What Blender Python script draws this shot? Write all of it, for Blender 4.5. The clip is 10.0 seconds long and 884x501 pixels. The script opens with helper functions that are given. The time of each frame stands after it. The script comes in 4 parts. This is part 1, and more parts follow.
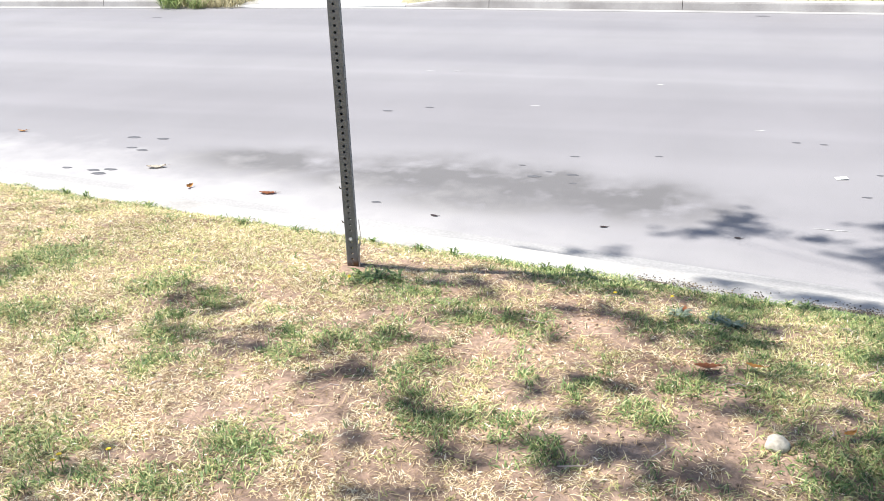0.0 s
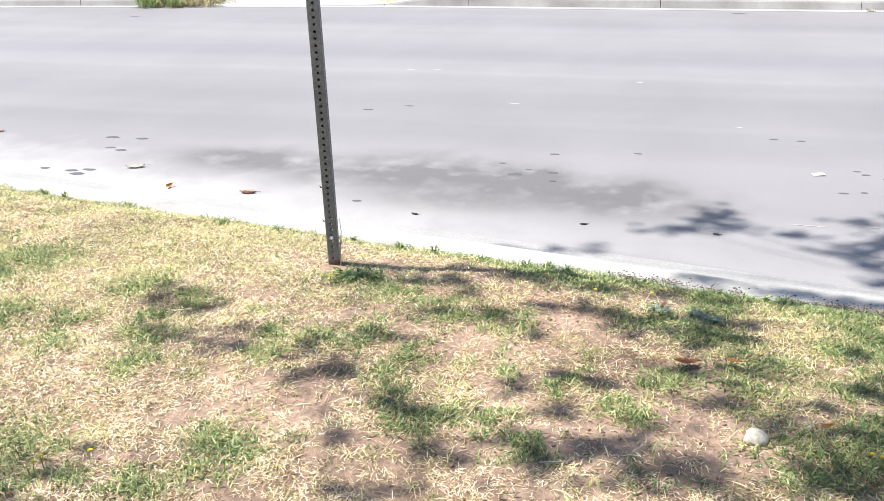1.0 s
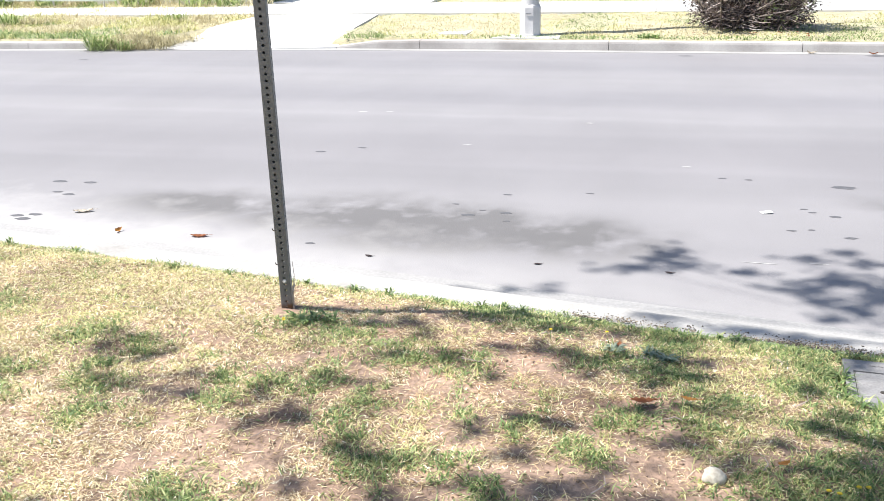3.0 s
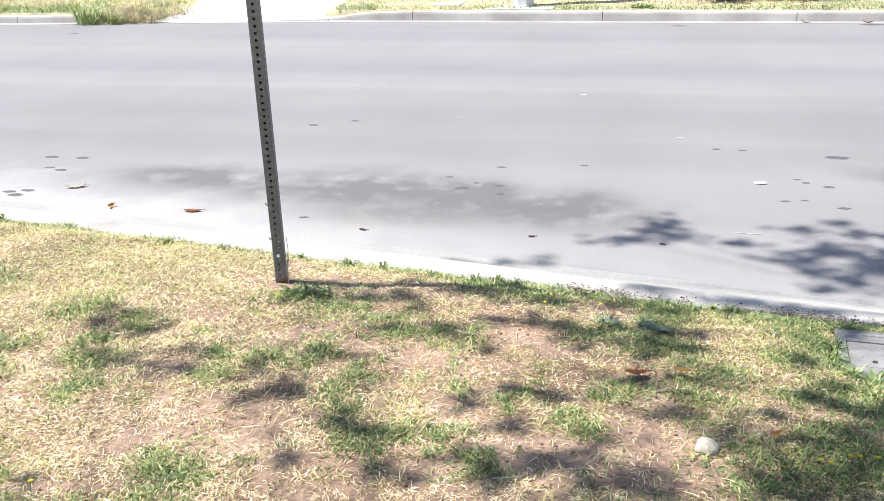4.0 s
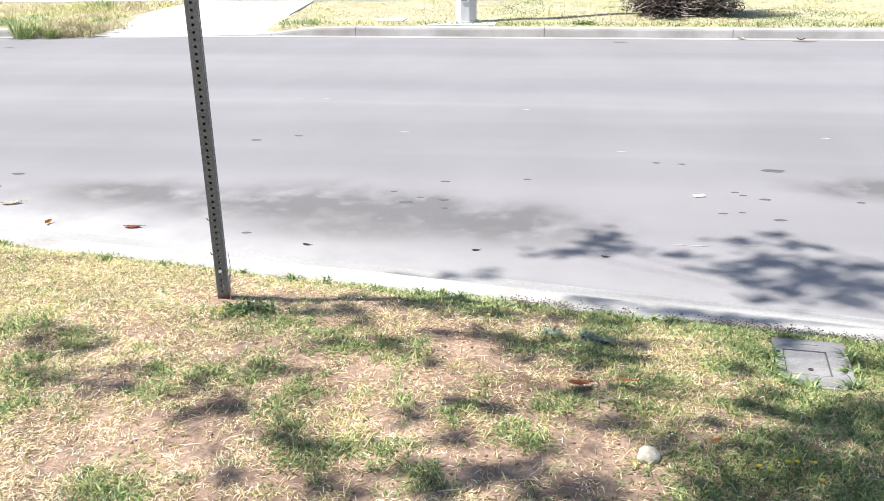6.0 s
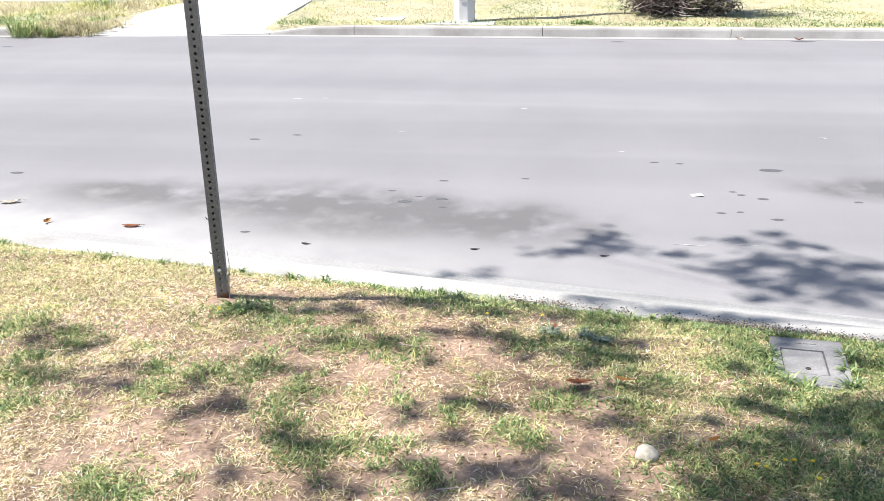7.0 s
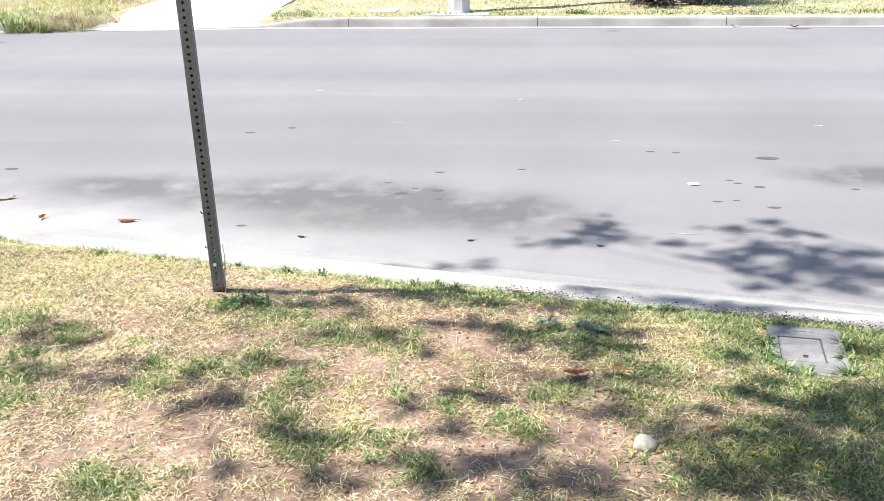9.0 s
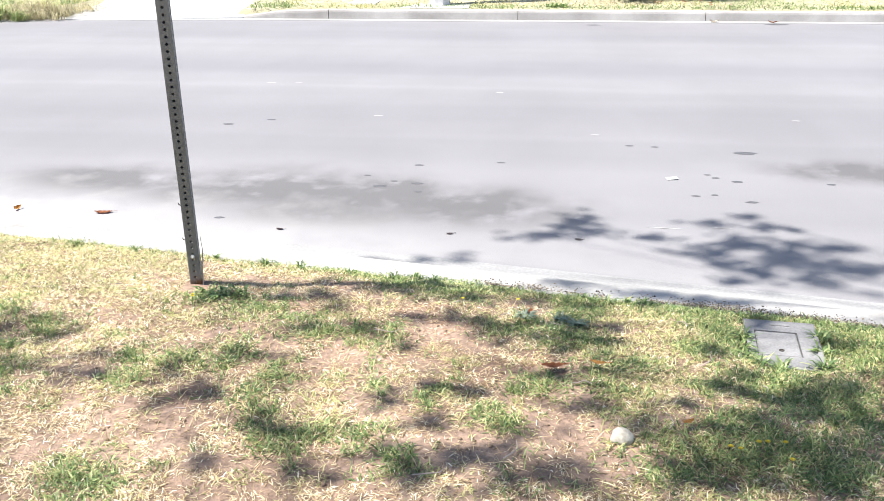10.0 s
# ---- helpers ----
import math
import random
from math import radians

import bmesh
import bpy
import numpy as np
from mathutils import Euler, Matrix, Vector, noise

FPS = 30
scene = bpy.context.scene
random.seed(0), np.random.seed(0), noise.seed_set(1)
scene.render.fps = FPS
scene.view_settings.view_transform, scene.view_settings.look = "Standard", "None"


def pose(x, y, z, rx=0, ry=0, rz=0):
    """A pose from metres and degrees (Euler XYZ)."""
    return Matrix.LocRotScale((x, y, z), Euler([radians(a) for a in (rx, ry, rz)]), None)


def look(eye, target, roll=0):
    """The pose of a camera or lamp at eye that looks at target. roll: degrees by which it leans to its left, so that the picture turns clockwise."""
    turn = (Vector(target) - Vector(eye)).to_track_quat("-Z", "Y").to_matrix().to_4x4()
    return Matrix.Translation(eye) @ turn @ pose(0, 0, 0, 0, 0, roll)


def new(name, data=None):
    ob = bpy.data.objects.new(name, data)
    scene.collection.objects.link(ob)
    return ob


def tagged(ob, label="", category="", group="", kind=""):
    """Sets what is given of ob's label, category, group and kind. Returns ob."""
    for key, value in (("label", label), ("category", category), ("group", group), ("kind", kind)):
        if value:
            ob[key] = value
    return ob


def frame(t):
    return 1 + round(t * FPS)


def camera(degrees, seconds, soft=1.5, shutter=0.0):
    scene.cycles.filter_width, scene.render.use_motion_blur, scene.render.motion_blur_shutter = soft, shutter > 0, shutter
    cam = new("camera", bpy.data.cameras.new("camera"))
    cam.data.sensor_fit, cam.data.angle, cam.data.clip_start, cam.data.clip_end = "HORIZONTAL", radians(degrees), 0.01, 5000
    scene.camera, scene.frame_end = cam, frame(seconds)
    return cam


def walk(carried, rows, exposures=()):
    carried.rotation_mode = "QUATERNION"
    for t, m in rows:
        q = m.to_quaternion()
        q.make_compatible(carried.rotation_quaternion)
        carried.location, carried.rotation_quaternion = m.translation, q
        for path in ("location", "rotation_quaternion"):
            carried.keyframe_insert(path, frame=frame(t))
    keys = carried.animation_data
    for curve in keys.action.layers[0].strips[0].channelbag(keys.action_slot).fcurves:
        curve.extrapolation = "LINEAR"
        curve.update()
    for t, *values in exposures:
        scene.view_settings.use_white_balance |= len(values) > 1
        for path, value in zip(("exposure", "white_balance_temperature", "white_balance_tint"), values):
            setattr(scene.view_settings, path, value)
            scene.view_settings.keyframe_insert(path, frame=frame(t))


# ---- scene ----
cam = camera(49.0, 10.0, soft=0.6)
PATH = [
    (0, (0.984, -0.02, 1.613), (0.464, 1.784, 0.924), -1.1),
    (0.5, (0.981, -0.031, 1.617), (0.476, 1.782, 0.941), -0.9),
    (1, (0.987, -0.03, 1.616), (0.505, 1.783, 0.923), -1.1),
    (1.5, (0.985, -0.02, 1.613), (0.499, 1.791, 0.918), -1.6),
    (2, (0.976, -0.018, 1.621), (0.449, 1.797, 0.968), -1.7),
    (2.5, (0.98, -0.009, 1.622), (0.538, 1.846, 1.02), -0.9),
    (2.7, (0.982, -0.009, 1.614), (0.588, 1.857, 1.011), -0.8),
    (3.8, (0.982, -0.011, 1.61), (0.578, 1.832, 0.945), -1.1),
    (4, (0.985, -0.008, 1.615), (0.603, 1.838, 0.946), -1.2),
    (4.5, (0.989, -0.008, 1.614), (0.651, 1.854, 0.965), -0.9),
    (5, (0.993, -0.014, 1.612), (0.677, 1.858, 0.98), -0.8),
    (5.5, (0.994, -0.009, 1.61), (0.712, 1.865, 0.972), -0.8),
    (7, (0.992, -0.019, 1.612), (0.723, 1.855, 0.97), -0.5),
    (7.5, (1.0, -0.021, 1.613), (0.735, 1.854, 0.97), -0.7),
    (8, (0.999, -0.018, 1.611), (0.736, 1.856, 0.961), -0.8),
    (8.5, (0.997, -0.015, 1.612), (0.734, 1.863, 0.977), -0.9),
    (9, (0.997, -0.01, 1.61), (0.733, 1.86, 0.951), -1.1),
    (9.5, (1.001, -0.01, 1.609), (0.748, 1.851, 0.923), -1.0),
    (10, (0.997, -0.006, 1.609), (0.776, 1.864, 0.936), -0.4),
]
walk(cam, [(t, look(eye, target, roll)) for t, eye, target, roll in PATH],
     exposures=[(0.0, 1.24), (2.5, 1.26), (4.5, 1.2), (7.5, 1.2), (9.0, 1.2), (9.5, 1.14), (10.0, 1.36)])

# ---- daylight ----
SUN_FLAT = Vector((-0.92, -0.38, 0.0)).normalized()
SUN_UP = radians(62)
TO_SUN = Vector((SUN_FLAT.x * math.cos(SUN_UP), SUN_FLAT.y * math.cos(SUN_UP), math.sin(SUN_UP)))
sun_data = bpy.data.lights.new("sun", "SUN")
sun_data.energy, sun_data.angle, sun_data.color = 4.9, radians(0.53), (1.0, 0.96, 0.9)
sun = new("sun", sun_data)
sun.matrix_world = look(TO_SUN * 60, (0, 0, 0))
world = bpy.data.worlds.new("sky")
world.use_nodes = True
scene.world = world
sky = world.node_tree.nodes.new("ShaderNodeTexSky")
sky.sky_type, sky.sun_disc = "NISHITA", False
sky.sun_elevation, sky.sun_rotation = SUN_UP, math.atan2(TO_SUN.x, TO_SUN.y)
world.node_tree.links.new(sky.outputs[0], world.node_tree.nodes["Background"].inputs[0])
world.node_tree.nodes["Background"].inputs[1].default_value = 0.085


# ---- materials ----
def nodes_of(name):
    m = bpy.data.materials.new(name)
    m.use_nodes = True
    nt = m.node_tree
    return m, nt, nt.nodes["Principled BSDF"], nt.nodes["Material Output"]


def ramp(nt, source, stops):
    r = nt.nodes.new("ShaderNodeValToRGB")
    els = r.color_ramp.elements
    while len(els) < len(stops):
        els.new(0.5)
    for el, (at, c) in zip(els, stops):
        el.position, el.color = at, (*c, 1)
    nt.links.new(source, r.inputs[0])
    return r.outputs[0]


def tex(nt, scale, detail=4.0, stretch=(1, 1, 1), rough=0.55):
    co = nt.nodes.new("ShaderNodeTexCoord")
    mp = nt.nodes.new("ShaderNodeMapping")
    mp.inputs["Scale"].default_value = stretch
    n = nt.nodes.new("ShaderNodeTexNoise")
    n.inputs["Scale"].default_value, n.inputs["Detail"].default_value, n.inputs["Roughness"].default_value = scale, detail, rough
    nt.links.new(co.outputs["Object"], mp.inputs[0])
    nt.links.new(mp.outputs[0], n.inputs["Vector"])
    return n.outputs["Fac"]


def mixed(nt, kind, fac, a, b):
    n = nt.nodes.new("ShaderNodeMix")
    n.data_type, n.blend_type = "RGBA", kind
    for sock, v in ((n.inputs[0], fac), (n.inputs[6], a), (n.inputs[7], b)):
        if isinstance(v, (int, float)):
            sock.default_value = v
        elif isinstance(v, tuple):
            sock.default_value = (*v, 1)
        else:
            nt.links.new(v, sock)
    return n.outputs[2]


def arith(nt, op, a, b=0.0, c=0.0):
    n = nt.nodes.new("ShaderNodeMath")
    n.operation = op
    for sock, v in zip(n.inputs, (a, b, c)):
        if isinstance(v, (int, float)):
            sock.default_value = v
        else:
            nt.links.new(v, sock)
    return n.outputs[0]


def bumped(nt, bsdf, height, strength, distance):
    b = nt.nodes.new("ShaderNodeBump")
    b.inputs["Strength"].default_value, b.inputs["Distance"].default_value = strength, distance
    nt.links.new(height, b.inputs["Height"])
    nt.links.new(b.outputs[0], bsdf.inputs["Normal"])


def surface(name, dark, light, big=1.5, fine=60.0, rough=0.85, bump=0.4, depth=0.004, metal=0.0, grain=0.35, stretch=(1, 1, 1)):
    """A surface of two tones: wide stains, and a fine grain with relief."""
    m, nt, bsdf, _ = nodes_of(name)
    wide, small = tex(nt, big, 5, stretch), tex(nt, fine, 3, stretch)
    c = ramp(nt, wide, [(0.3, dark), (0.7, light)])
    g = ramp(nt, small, [(0.3, (1 - grain,) * 3), (0.7, (1, 1, 1))])
    nt.links.new(mixed(nt, "MULTIPLY", 1.0, c, g), bsdf.inputs["Base Color"])
    bsdf.inputs["Roughness"].default_value, bsdf.inputs["Metallic"].default_value = rough, metal
    bumped(nt, bsdf, small, bump, depth)
    return m


def leafy(name, stops, rough=0.6, through_light=0.35):
    """Blades and leaves: every separate blade takes its own tone, and lets some light through."""
    m, nt, bsdf, out = nodes_of(name)
    geo = nt.nodes.new("ShaderNodeNewGeometry")
    c = ramp(nt, geo.outputs["Random Per Island"], stops)
    c = mixed(nt, "MULTIPLY", 1.0, c, ramp(nt, tex(nt, 3.0, 3), [(0.3, (0.72, 0.72, 0.72)), (0.7, (1, 1, 1))]))
    nt.links.new(c, bsdf.inputs["Base Color"])
    bsdf.inputs["Roughness"].default_value = rough
    tr = nt.nodes.new("ShaderNodeBsdfTranslucent")
    nt.links.new(c, tr.inputs[0])
    mx = nt.nodes.new("ShaderNodeMixShader")
    mx.inputs[0].default_value = through_light
    nt.links.new(bsdf.outputs[0], mx.inputs[1])
    nt.links.new(tr.outputs[0], mx.inputs[2])
    nt.links.new(mx.outputs[0], out.inputs[0])
    return m


def steel_material():
    m = surface("galvanised_steel", (0.165, 0.171, 0.183), (0.24, 0.247, 0.262), 6.0, 90, 0.55, 0.15, 0.001, metal=0.35, grain=0.25, stretch=(1, 1, 0.35))
    nt = m.node_tree
    bsdf = nt.nodes["Principled BSDF"]
    clean = bsdf.inputs["Base Color"].links[0].from_socket
    co = nt.nodes.new("ShaderNodeTexCoord")
    xyz = nt.nodes.new("ShaderNodeSeparateXYZ")
    nt.links.new(co.outputs["Object"], xyz.inputs[0])
    rust = arith(nt, "MULTIPLY_ADD", xyz.outputs[2], -9.0, arith(nt, "MULTIPLY_ADD", tex(nt, 30.0, 5), 2.2, -0.35))
    rust = ramp(nt, rust, [(0.3, (0, 0, 0)), (0.9, (1, 1, 1))])
    nt.links.new(mixed(nt, "MIX", rust, clean, (0.12, 0.065, 0.035)), bsdf.inputs["Base Color"])
    return m


def asphalt_material():
    m, nt, bsdf, _ = nodes_of("worn_asphalt")
    streak = tex(nt, 1.3, 5, (0.07, 1.0, 1.0))
    lanes = tex(nt, 0.42, 2, (0.02, 1.0, 1.0))
    blotch = tex(nt, 0.9, 6, (1.0, 0.5, 1.0))
    stone = tex(nt, 130.0, 2)
    c = ramp(nt, streak, [(0.3, (0.186, 0.181, 0.188)), (0.7, (0.211, 0.205, 0.212))])
    c = mixed(nt, "MULTIPLY", 0.8, c, ramp(nt, lanes, [(0.36, (0.9, 0.9, 0.91)), (0.62, (1.03, 1.03, 1.03))]))
    c = mixed(nt, "MULTIPLY", 0.5, c, ramp(nt, blotch, [(0.35, (0.86, 0.86, 0.86)), (0.65, (1.05, 1.05, 1.05))]))
    c = mixed(nt, "MULTIPLY", 0.6, c, ramp(nt, stone, [(0.3, (0.75, 0.75, 0.75)), (0.7, (1.1, 1.1, 1.1))]))
    geo = nt.nodes.new("ShaderNodeNewGeometry")
    xyz = nt.nodes.new("ShaderNodeSeparateXYZ")
    nt.links.new(geo.outputs["Position"], xyz.inputs[0])
    # a pale scuffed line between the lanes, and the darker wheel track beyond it
    across = arith(nt, "ADD", xyz.outputs[1], arith(nt, "MULTIPLY_ADD", tex(nt, 0.5, 3), 0.5, -0.25))
    for mid, half, tone in ((7.5, 1.1, (0.875, 0.87, 0.88)), (8.95, 0.13, (1.07, 1.07, 1.07)), (10.1, 0.7, (0.93, 0.93, 0.945)), (6.95, 0.12, (1.05, 1.05, 1.05)), (12.6, 0.5, (0.96, 0.96, 0.97))):
        d = arith(nt, "DIVIDE", arith(nt, "SUBTRACT", across, mid), half)
        g = arith(nt, "EXPONENT", arith(nt, "MULTIPLY", arith(nt, "MULTIPLY", d, d), -1.0))
        c = mixed(nt, "MULTIPLY", g, c, tone)
    # a long darker band in the parking lane, cloudy at its edges
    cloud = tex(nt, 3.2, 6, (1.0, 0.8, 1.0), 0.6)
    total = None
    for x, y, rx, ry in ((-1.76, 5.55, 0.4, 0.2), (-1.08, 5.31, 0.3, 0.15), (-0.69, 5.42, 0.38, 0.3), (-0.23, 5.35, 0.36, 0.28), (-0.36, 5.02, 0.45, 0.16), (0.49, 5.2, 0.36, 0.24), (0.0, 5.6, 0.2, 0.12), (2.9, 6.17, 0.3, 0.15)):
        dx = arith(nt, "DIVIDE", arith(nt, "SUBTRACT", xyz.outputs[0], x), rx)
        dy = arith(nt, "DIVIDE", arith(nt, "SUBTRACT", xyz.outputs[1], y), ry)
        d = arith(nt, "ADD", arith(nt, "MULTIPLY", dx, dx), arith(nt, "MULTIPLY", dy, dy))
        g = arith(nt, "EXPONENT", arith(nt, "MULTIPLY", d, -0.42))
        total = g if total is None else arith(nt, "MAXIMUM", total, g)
    dark_band = arith(nt, "MULTIPLY", total, arith(nt, "MULTIPLY_ADD", cloud, 4.8, -1.35))
    dark_band = ramp(nt, dark_band, [(0.05, (0, 0, 0)), (0.8, (1, 1, 1))])
    c = mixed(nt, "MULTIPLY", dark_band, c, (0.56, 0.555, 0.54))
    # paler towards the gutter, more so to the west
    edge = arith(nt, "MULTIPLY_ADD", xyz.outputs[0], 0.19, xyz.outputs[1])
    gutter_pale = arith(nt, "MULTIPLY_ADD", arith(nt, "SUBTRACT", 5.25, edge), 1.1, arith(nt, "MULTIPLY_ADD", cloud, 1.6, -0.85))
    gutter_pale = ramp(nt, gutter_pale, [(0.0, (0, 0, 0)), (0.9, (1, 1, 1))])
    west = arith(nt, "MINIMUM", arith(nt, "MAXIMUM", arith(nt, "MULTIPLY_ADD", xyz.outputs[0], -0.3, 0.55), 0.3), 1.0)
    gutter_pale = arith(nt, "MULTIPLY", gutter_pale, west)
    c = mixed(nt, "MIX", arith(nt, "MULTIPLY", gutter_pale, 0.75), c, (0.33, 0.322, 0.318))
    nt.links.new(c, bsdf.inputs["Base Color"])
    bsdf.inputs["Roughness"].default_value = 0.8
    bumped(nt, bsdf, stone, 0.35, 0.004)
    return m


M_ASPHALT = asphalt_material()
M_CONCRETE = surface("pale_concrete", (0.24, 0.237, 0.235), (0.33, 0.325, 0.318), 1.2, 70, 0.85, 0.3, 0.003, grain=0.2)
M_KERB = surface("kerb_concrete", (0.27, 0.252, 0.24), (0.47, 0.45, 0.435), 1.6, 60, 0.88, 0.3, 0.003, grain=0.15)
M_NEARKERB = surface("dirty_kerb", (0.25, 0.242, 0.23), (0.41, 0.4, 0.385), 3.0, 50, 0.9, 0.3, 0.003, grain=0.18)
M_PAVING = surface("white_concrete", (0.5, 0.49, 0.47), (0.62, 0.61, 0.59), 0.8, 40, 0.85, 0.2, 0.003, grain=0.12)
M_TAR = surface("oil_stain", (0.06, 0.06, 0.066), (0.115, 0.113, 0.12), 20, 120, 0.7, 0.2, 0.001)
M_SOIL = surface("dry_soil", (0.19, 0.122, 0.088), (0.41, 0.29, 0.215), 3.0, 45, 0.95, 0.9, 0.014, grain=0.5)
M_LITTER_SHADE = leafy("litter_and_shade", [(0.0, (0.05, 0.042, 0.036)), (0.6, (0.15, 0.125, 0.1)), (1.0, (0.34, 0.28, 0.2))], 0.95, 0.0)
M_EARTH = surface("far_soil", (0.33, 0.3, 0.19), (0.45, 0.41, 0.27), 1.0, 12, 0.95, 0.6, 0.02, grain=0.4)
M_STEEL = steel_material()
M_BOLT = surface("bright_zinc", (0.5, 0.5, 0.5), (0.7, 0.7, 0.68), 30, 90, 0.4, 0.1, 0.001, metal=0.7)
M_LAMP = surface("painted_pole", (0.46, 0.45, 0.455), (0.54, 0.53, 0.535), 2.0, 50, 0.6, 0.2, 0.002, grain=0.15)
M_STONE = surface("pale_stone", (0.36, 0.32, 0.26), (0.58, 0.545, 0.47), 25, 90, 0.9, 0.6, 0.004, grain=0.3)
M_LID = surface("lid_concrete", (0.17, 0.168, 0.17), (0.27, 0.265, 0.265), 9, 120, 0.85, 0.4, 0.002, grain=0.3)
M_GROOVE = surface("dirt_joint", (0.03, 0.027, 0.024), (0.07, 0.06, 0.05), 20, 80, 0.95)
M_PLANK = surface("weathered_board", (0.4, 0.38, 0.32), (0.55, 0.53, 0.46), 3, 40, 0.85, 0.4, 0.003, grain=0.3, stretch=(4, 4, 0.3))
M_WHITE = surface("chalky_white_paint", (0.68, 0.68, 0.66), (0.8, 0.8, 0.78), 6, 60, 0.7, 0.2, 0.001, grain=0.15)
M_FLECK = surface("worn_paint", (0.3, 0.3, 0.29), (0.5, 0.5, 0.49), 40, 90, 0.8, 0.2, 0.001)
M_BARK = surface("grey_bark", (0.12, 0.1, 0.08), (0.24, 0.21, 0.18), 6, 40, 0.95, 0.9, 0.02, grain=0.4, stretch=(1, 1, 0.3))
M_TWIG = leafy("dry_twig", [(0.0, (0.1, 0.072, 0.065)), (0.35, (0.3, 0.235, 0.21)), (1.0, (0.72, 0.64, 0.59))], 0.9, 0.0)
M_STRAW = leafy("dry_grass", [(0.0, (0.13, 0.08, 0.04)), (0.26, (0.36, 0.25, 0.13)), (0.46, (0.68, 0.57, 0.37)), (0.75, (0.8, 0.71, 0.51)), (1.0, (0.9, 0.85, 0.7))], 0.7, 0.15)
M_THATCH = leafy("dead_stalks", [(0.0, (0.14, 0.085, 0.045)), (0.3, (0.38, 0.26, 0.14)), (0.65, (0.6, 0.46, 0.27)), (1.0, (0.76, 0.64, 0.42))], 0.8, 0.1)
M_CRUMB = leafy("soil_crumb", [(0.0, (0.13, 0.085, 0.06)), (0.6, (0.3, 0.21, 0.15)), (1.0, (0.55, 0.43, 0.3))], 0.95, 0.0)
M_HAY = leafy("bleached_grass", [(0.0, (0.36, 0.32, 0.18)), (0.5, (0.54, 0.48, 0.29)), (1.0, (0.7, 0.64, 0.44))], 0.7, 0.25)
M_PALE = leafy("half_dry_grass", [(0.0, (0.22, 0.25, 0.08)), (0.5, (0.47, 0.46, 0.18)), (1.0, (0.7, 0.65, 0.35))], 0.65, 0.25)
M_GREEN = leafy("green_grass", [(0.0, (0.06, 0.105, 0.03)), (0.4, (0.15, 0.24, 0.075)), (0.75, (0.29, 0.37, 0.13)), (1.0, (0.47, 0.5, 0.23))], 0.55, 0.3)
M_FARGREEN = leafy("weed_green", [(0.0, (0.14, 0.2, 0.06)), (0.45, (0.3, 0.4, 0.14)), (1.0, (0.56, 0.58, 0.3))], 0.6, 0.4)
M_WEED = leafy("grey_green_weed", [(0.0, (0.14, 0.21, 0.13)), (1.0, (0.38, 0.44, 0.34))], 0.6, 0.3)
M_LEAF = leafy("tree_leaf", [(0.0, (0.05, 0.09, 0.03)), (1.0, (0.1, 0.16, 0.05))], 0.5, 0.15)
M_DARKLEAF = leafy("dusky_leaf", [(0.0, (0.035, 0.026, 0.026)), (0.7, (0.09, 0.062, 0.06)), (1.0, (0.2, 0.15, 0.135))], 0.7, 0.1)
M_RUST = leafy("rusty_dead_stalks", [(0.0, (0.17, 0.08, 0.045)), (0.5, (0.42, 0.24, 0.15)), (1.0, (0.66, 0.46, 0.34))], 0.8, 0.1)
M_BROWN = leafy("brown_dead_leaf", [(0.0, (0.3, 0.11, 0.045)), (1.0, (0.45, 0.18, 0.08))], 0.7, 0.2)
M_ORANGE = leafy("orange_dead_leaf", [(0.0, (0.5, 0.24, 0.06)), (1.0, (0.62, 0.34, 0.1))], 0.7, 0.25)
M_YELLOW = leafy("yellow_petal", [(0.0, (0.75, 0.55, 0.03)), (1.0, (0.85, 0.7, 0.06))], 0.6, 0.3)
M_TAN = leafy("bleached_leaf", [(0.0, (0.62, 0.55, 0.45)), (1.0, (0.75, 0.7, 0.62))], 0.7, 0.2)


# ---- mesh helpers ----
def part(name, bm, material, parent=None, label="", smooth=False):
    me = bpy.data.meshes.new(name)
    bm.to_mesh(me)
    bm.free()
    me.materials.append(material)
    if smooth:
        me.shade_smooth()
    ob = new(name, me)
    ob.parent = parent
    if label:
        tagged(ob, label)
    return ob


def thing(name, label, category, at=(0, 0, 0), turn=0.0, group="", kind=""):
    ob = new(name)
    ob.empty_display_size = 0.1
    ob.matrix_world = pose(*at, 0, 0, turn)
    return tagged(ob, label, category, group, kind)


def raw_mesh(name, verts, faces, material):
    """A mesh from arrays: verts (n, 3), faces: a list of (m, k) arrays of indices."""
    me = bpy.data.meshes.new(name)
    me.vertices.add(len(verts))
    me.vertices.foreach_set("co", np.ascontiguousarray(verts, dtype=np.float32).ravel())
    loops = np.concatenate([f.ravel() for f in faces]).astype(np.int32)
    totals = np.concatenate([np.full(len(f), f.shape[1]) for f in faces])
    starts = np.concatenate([[0], np.cumsum(totals)[:-1]]).astype(np.int32)
    me.loops.add(len(loops))
    me.loops.foreach_set("vertex_index", loops)
    me.polygons.add(len(totals))
    me.polygons.foreach_set("loop_start", starts)
    me.update(calc_edges=True)
    me.validate()
    me.materials.append(material)
    return new(name, me)


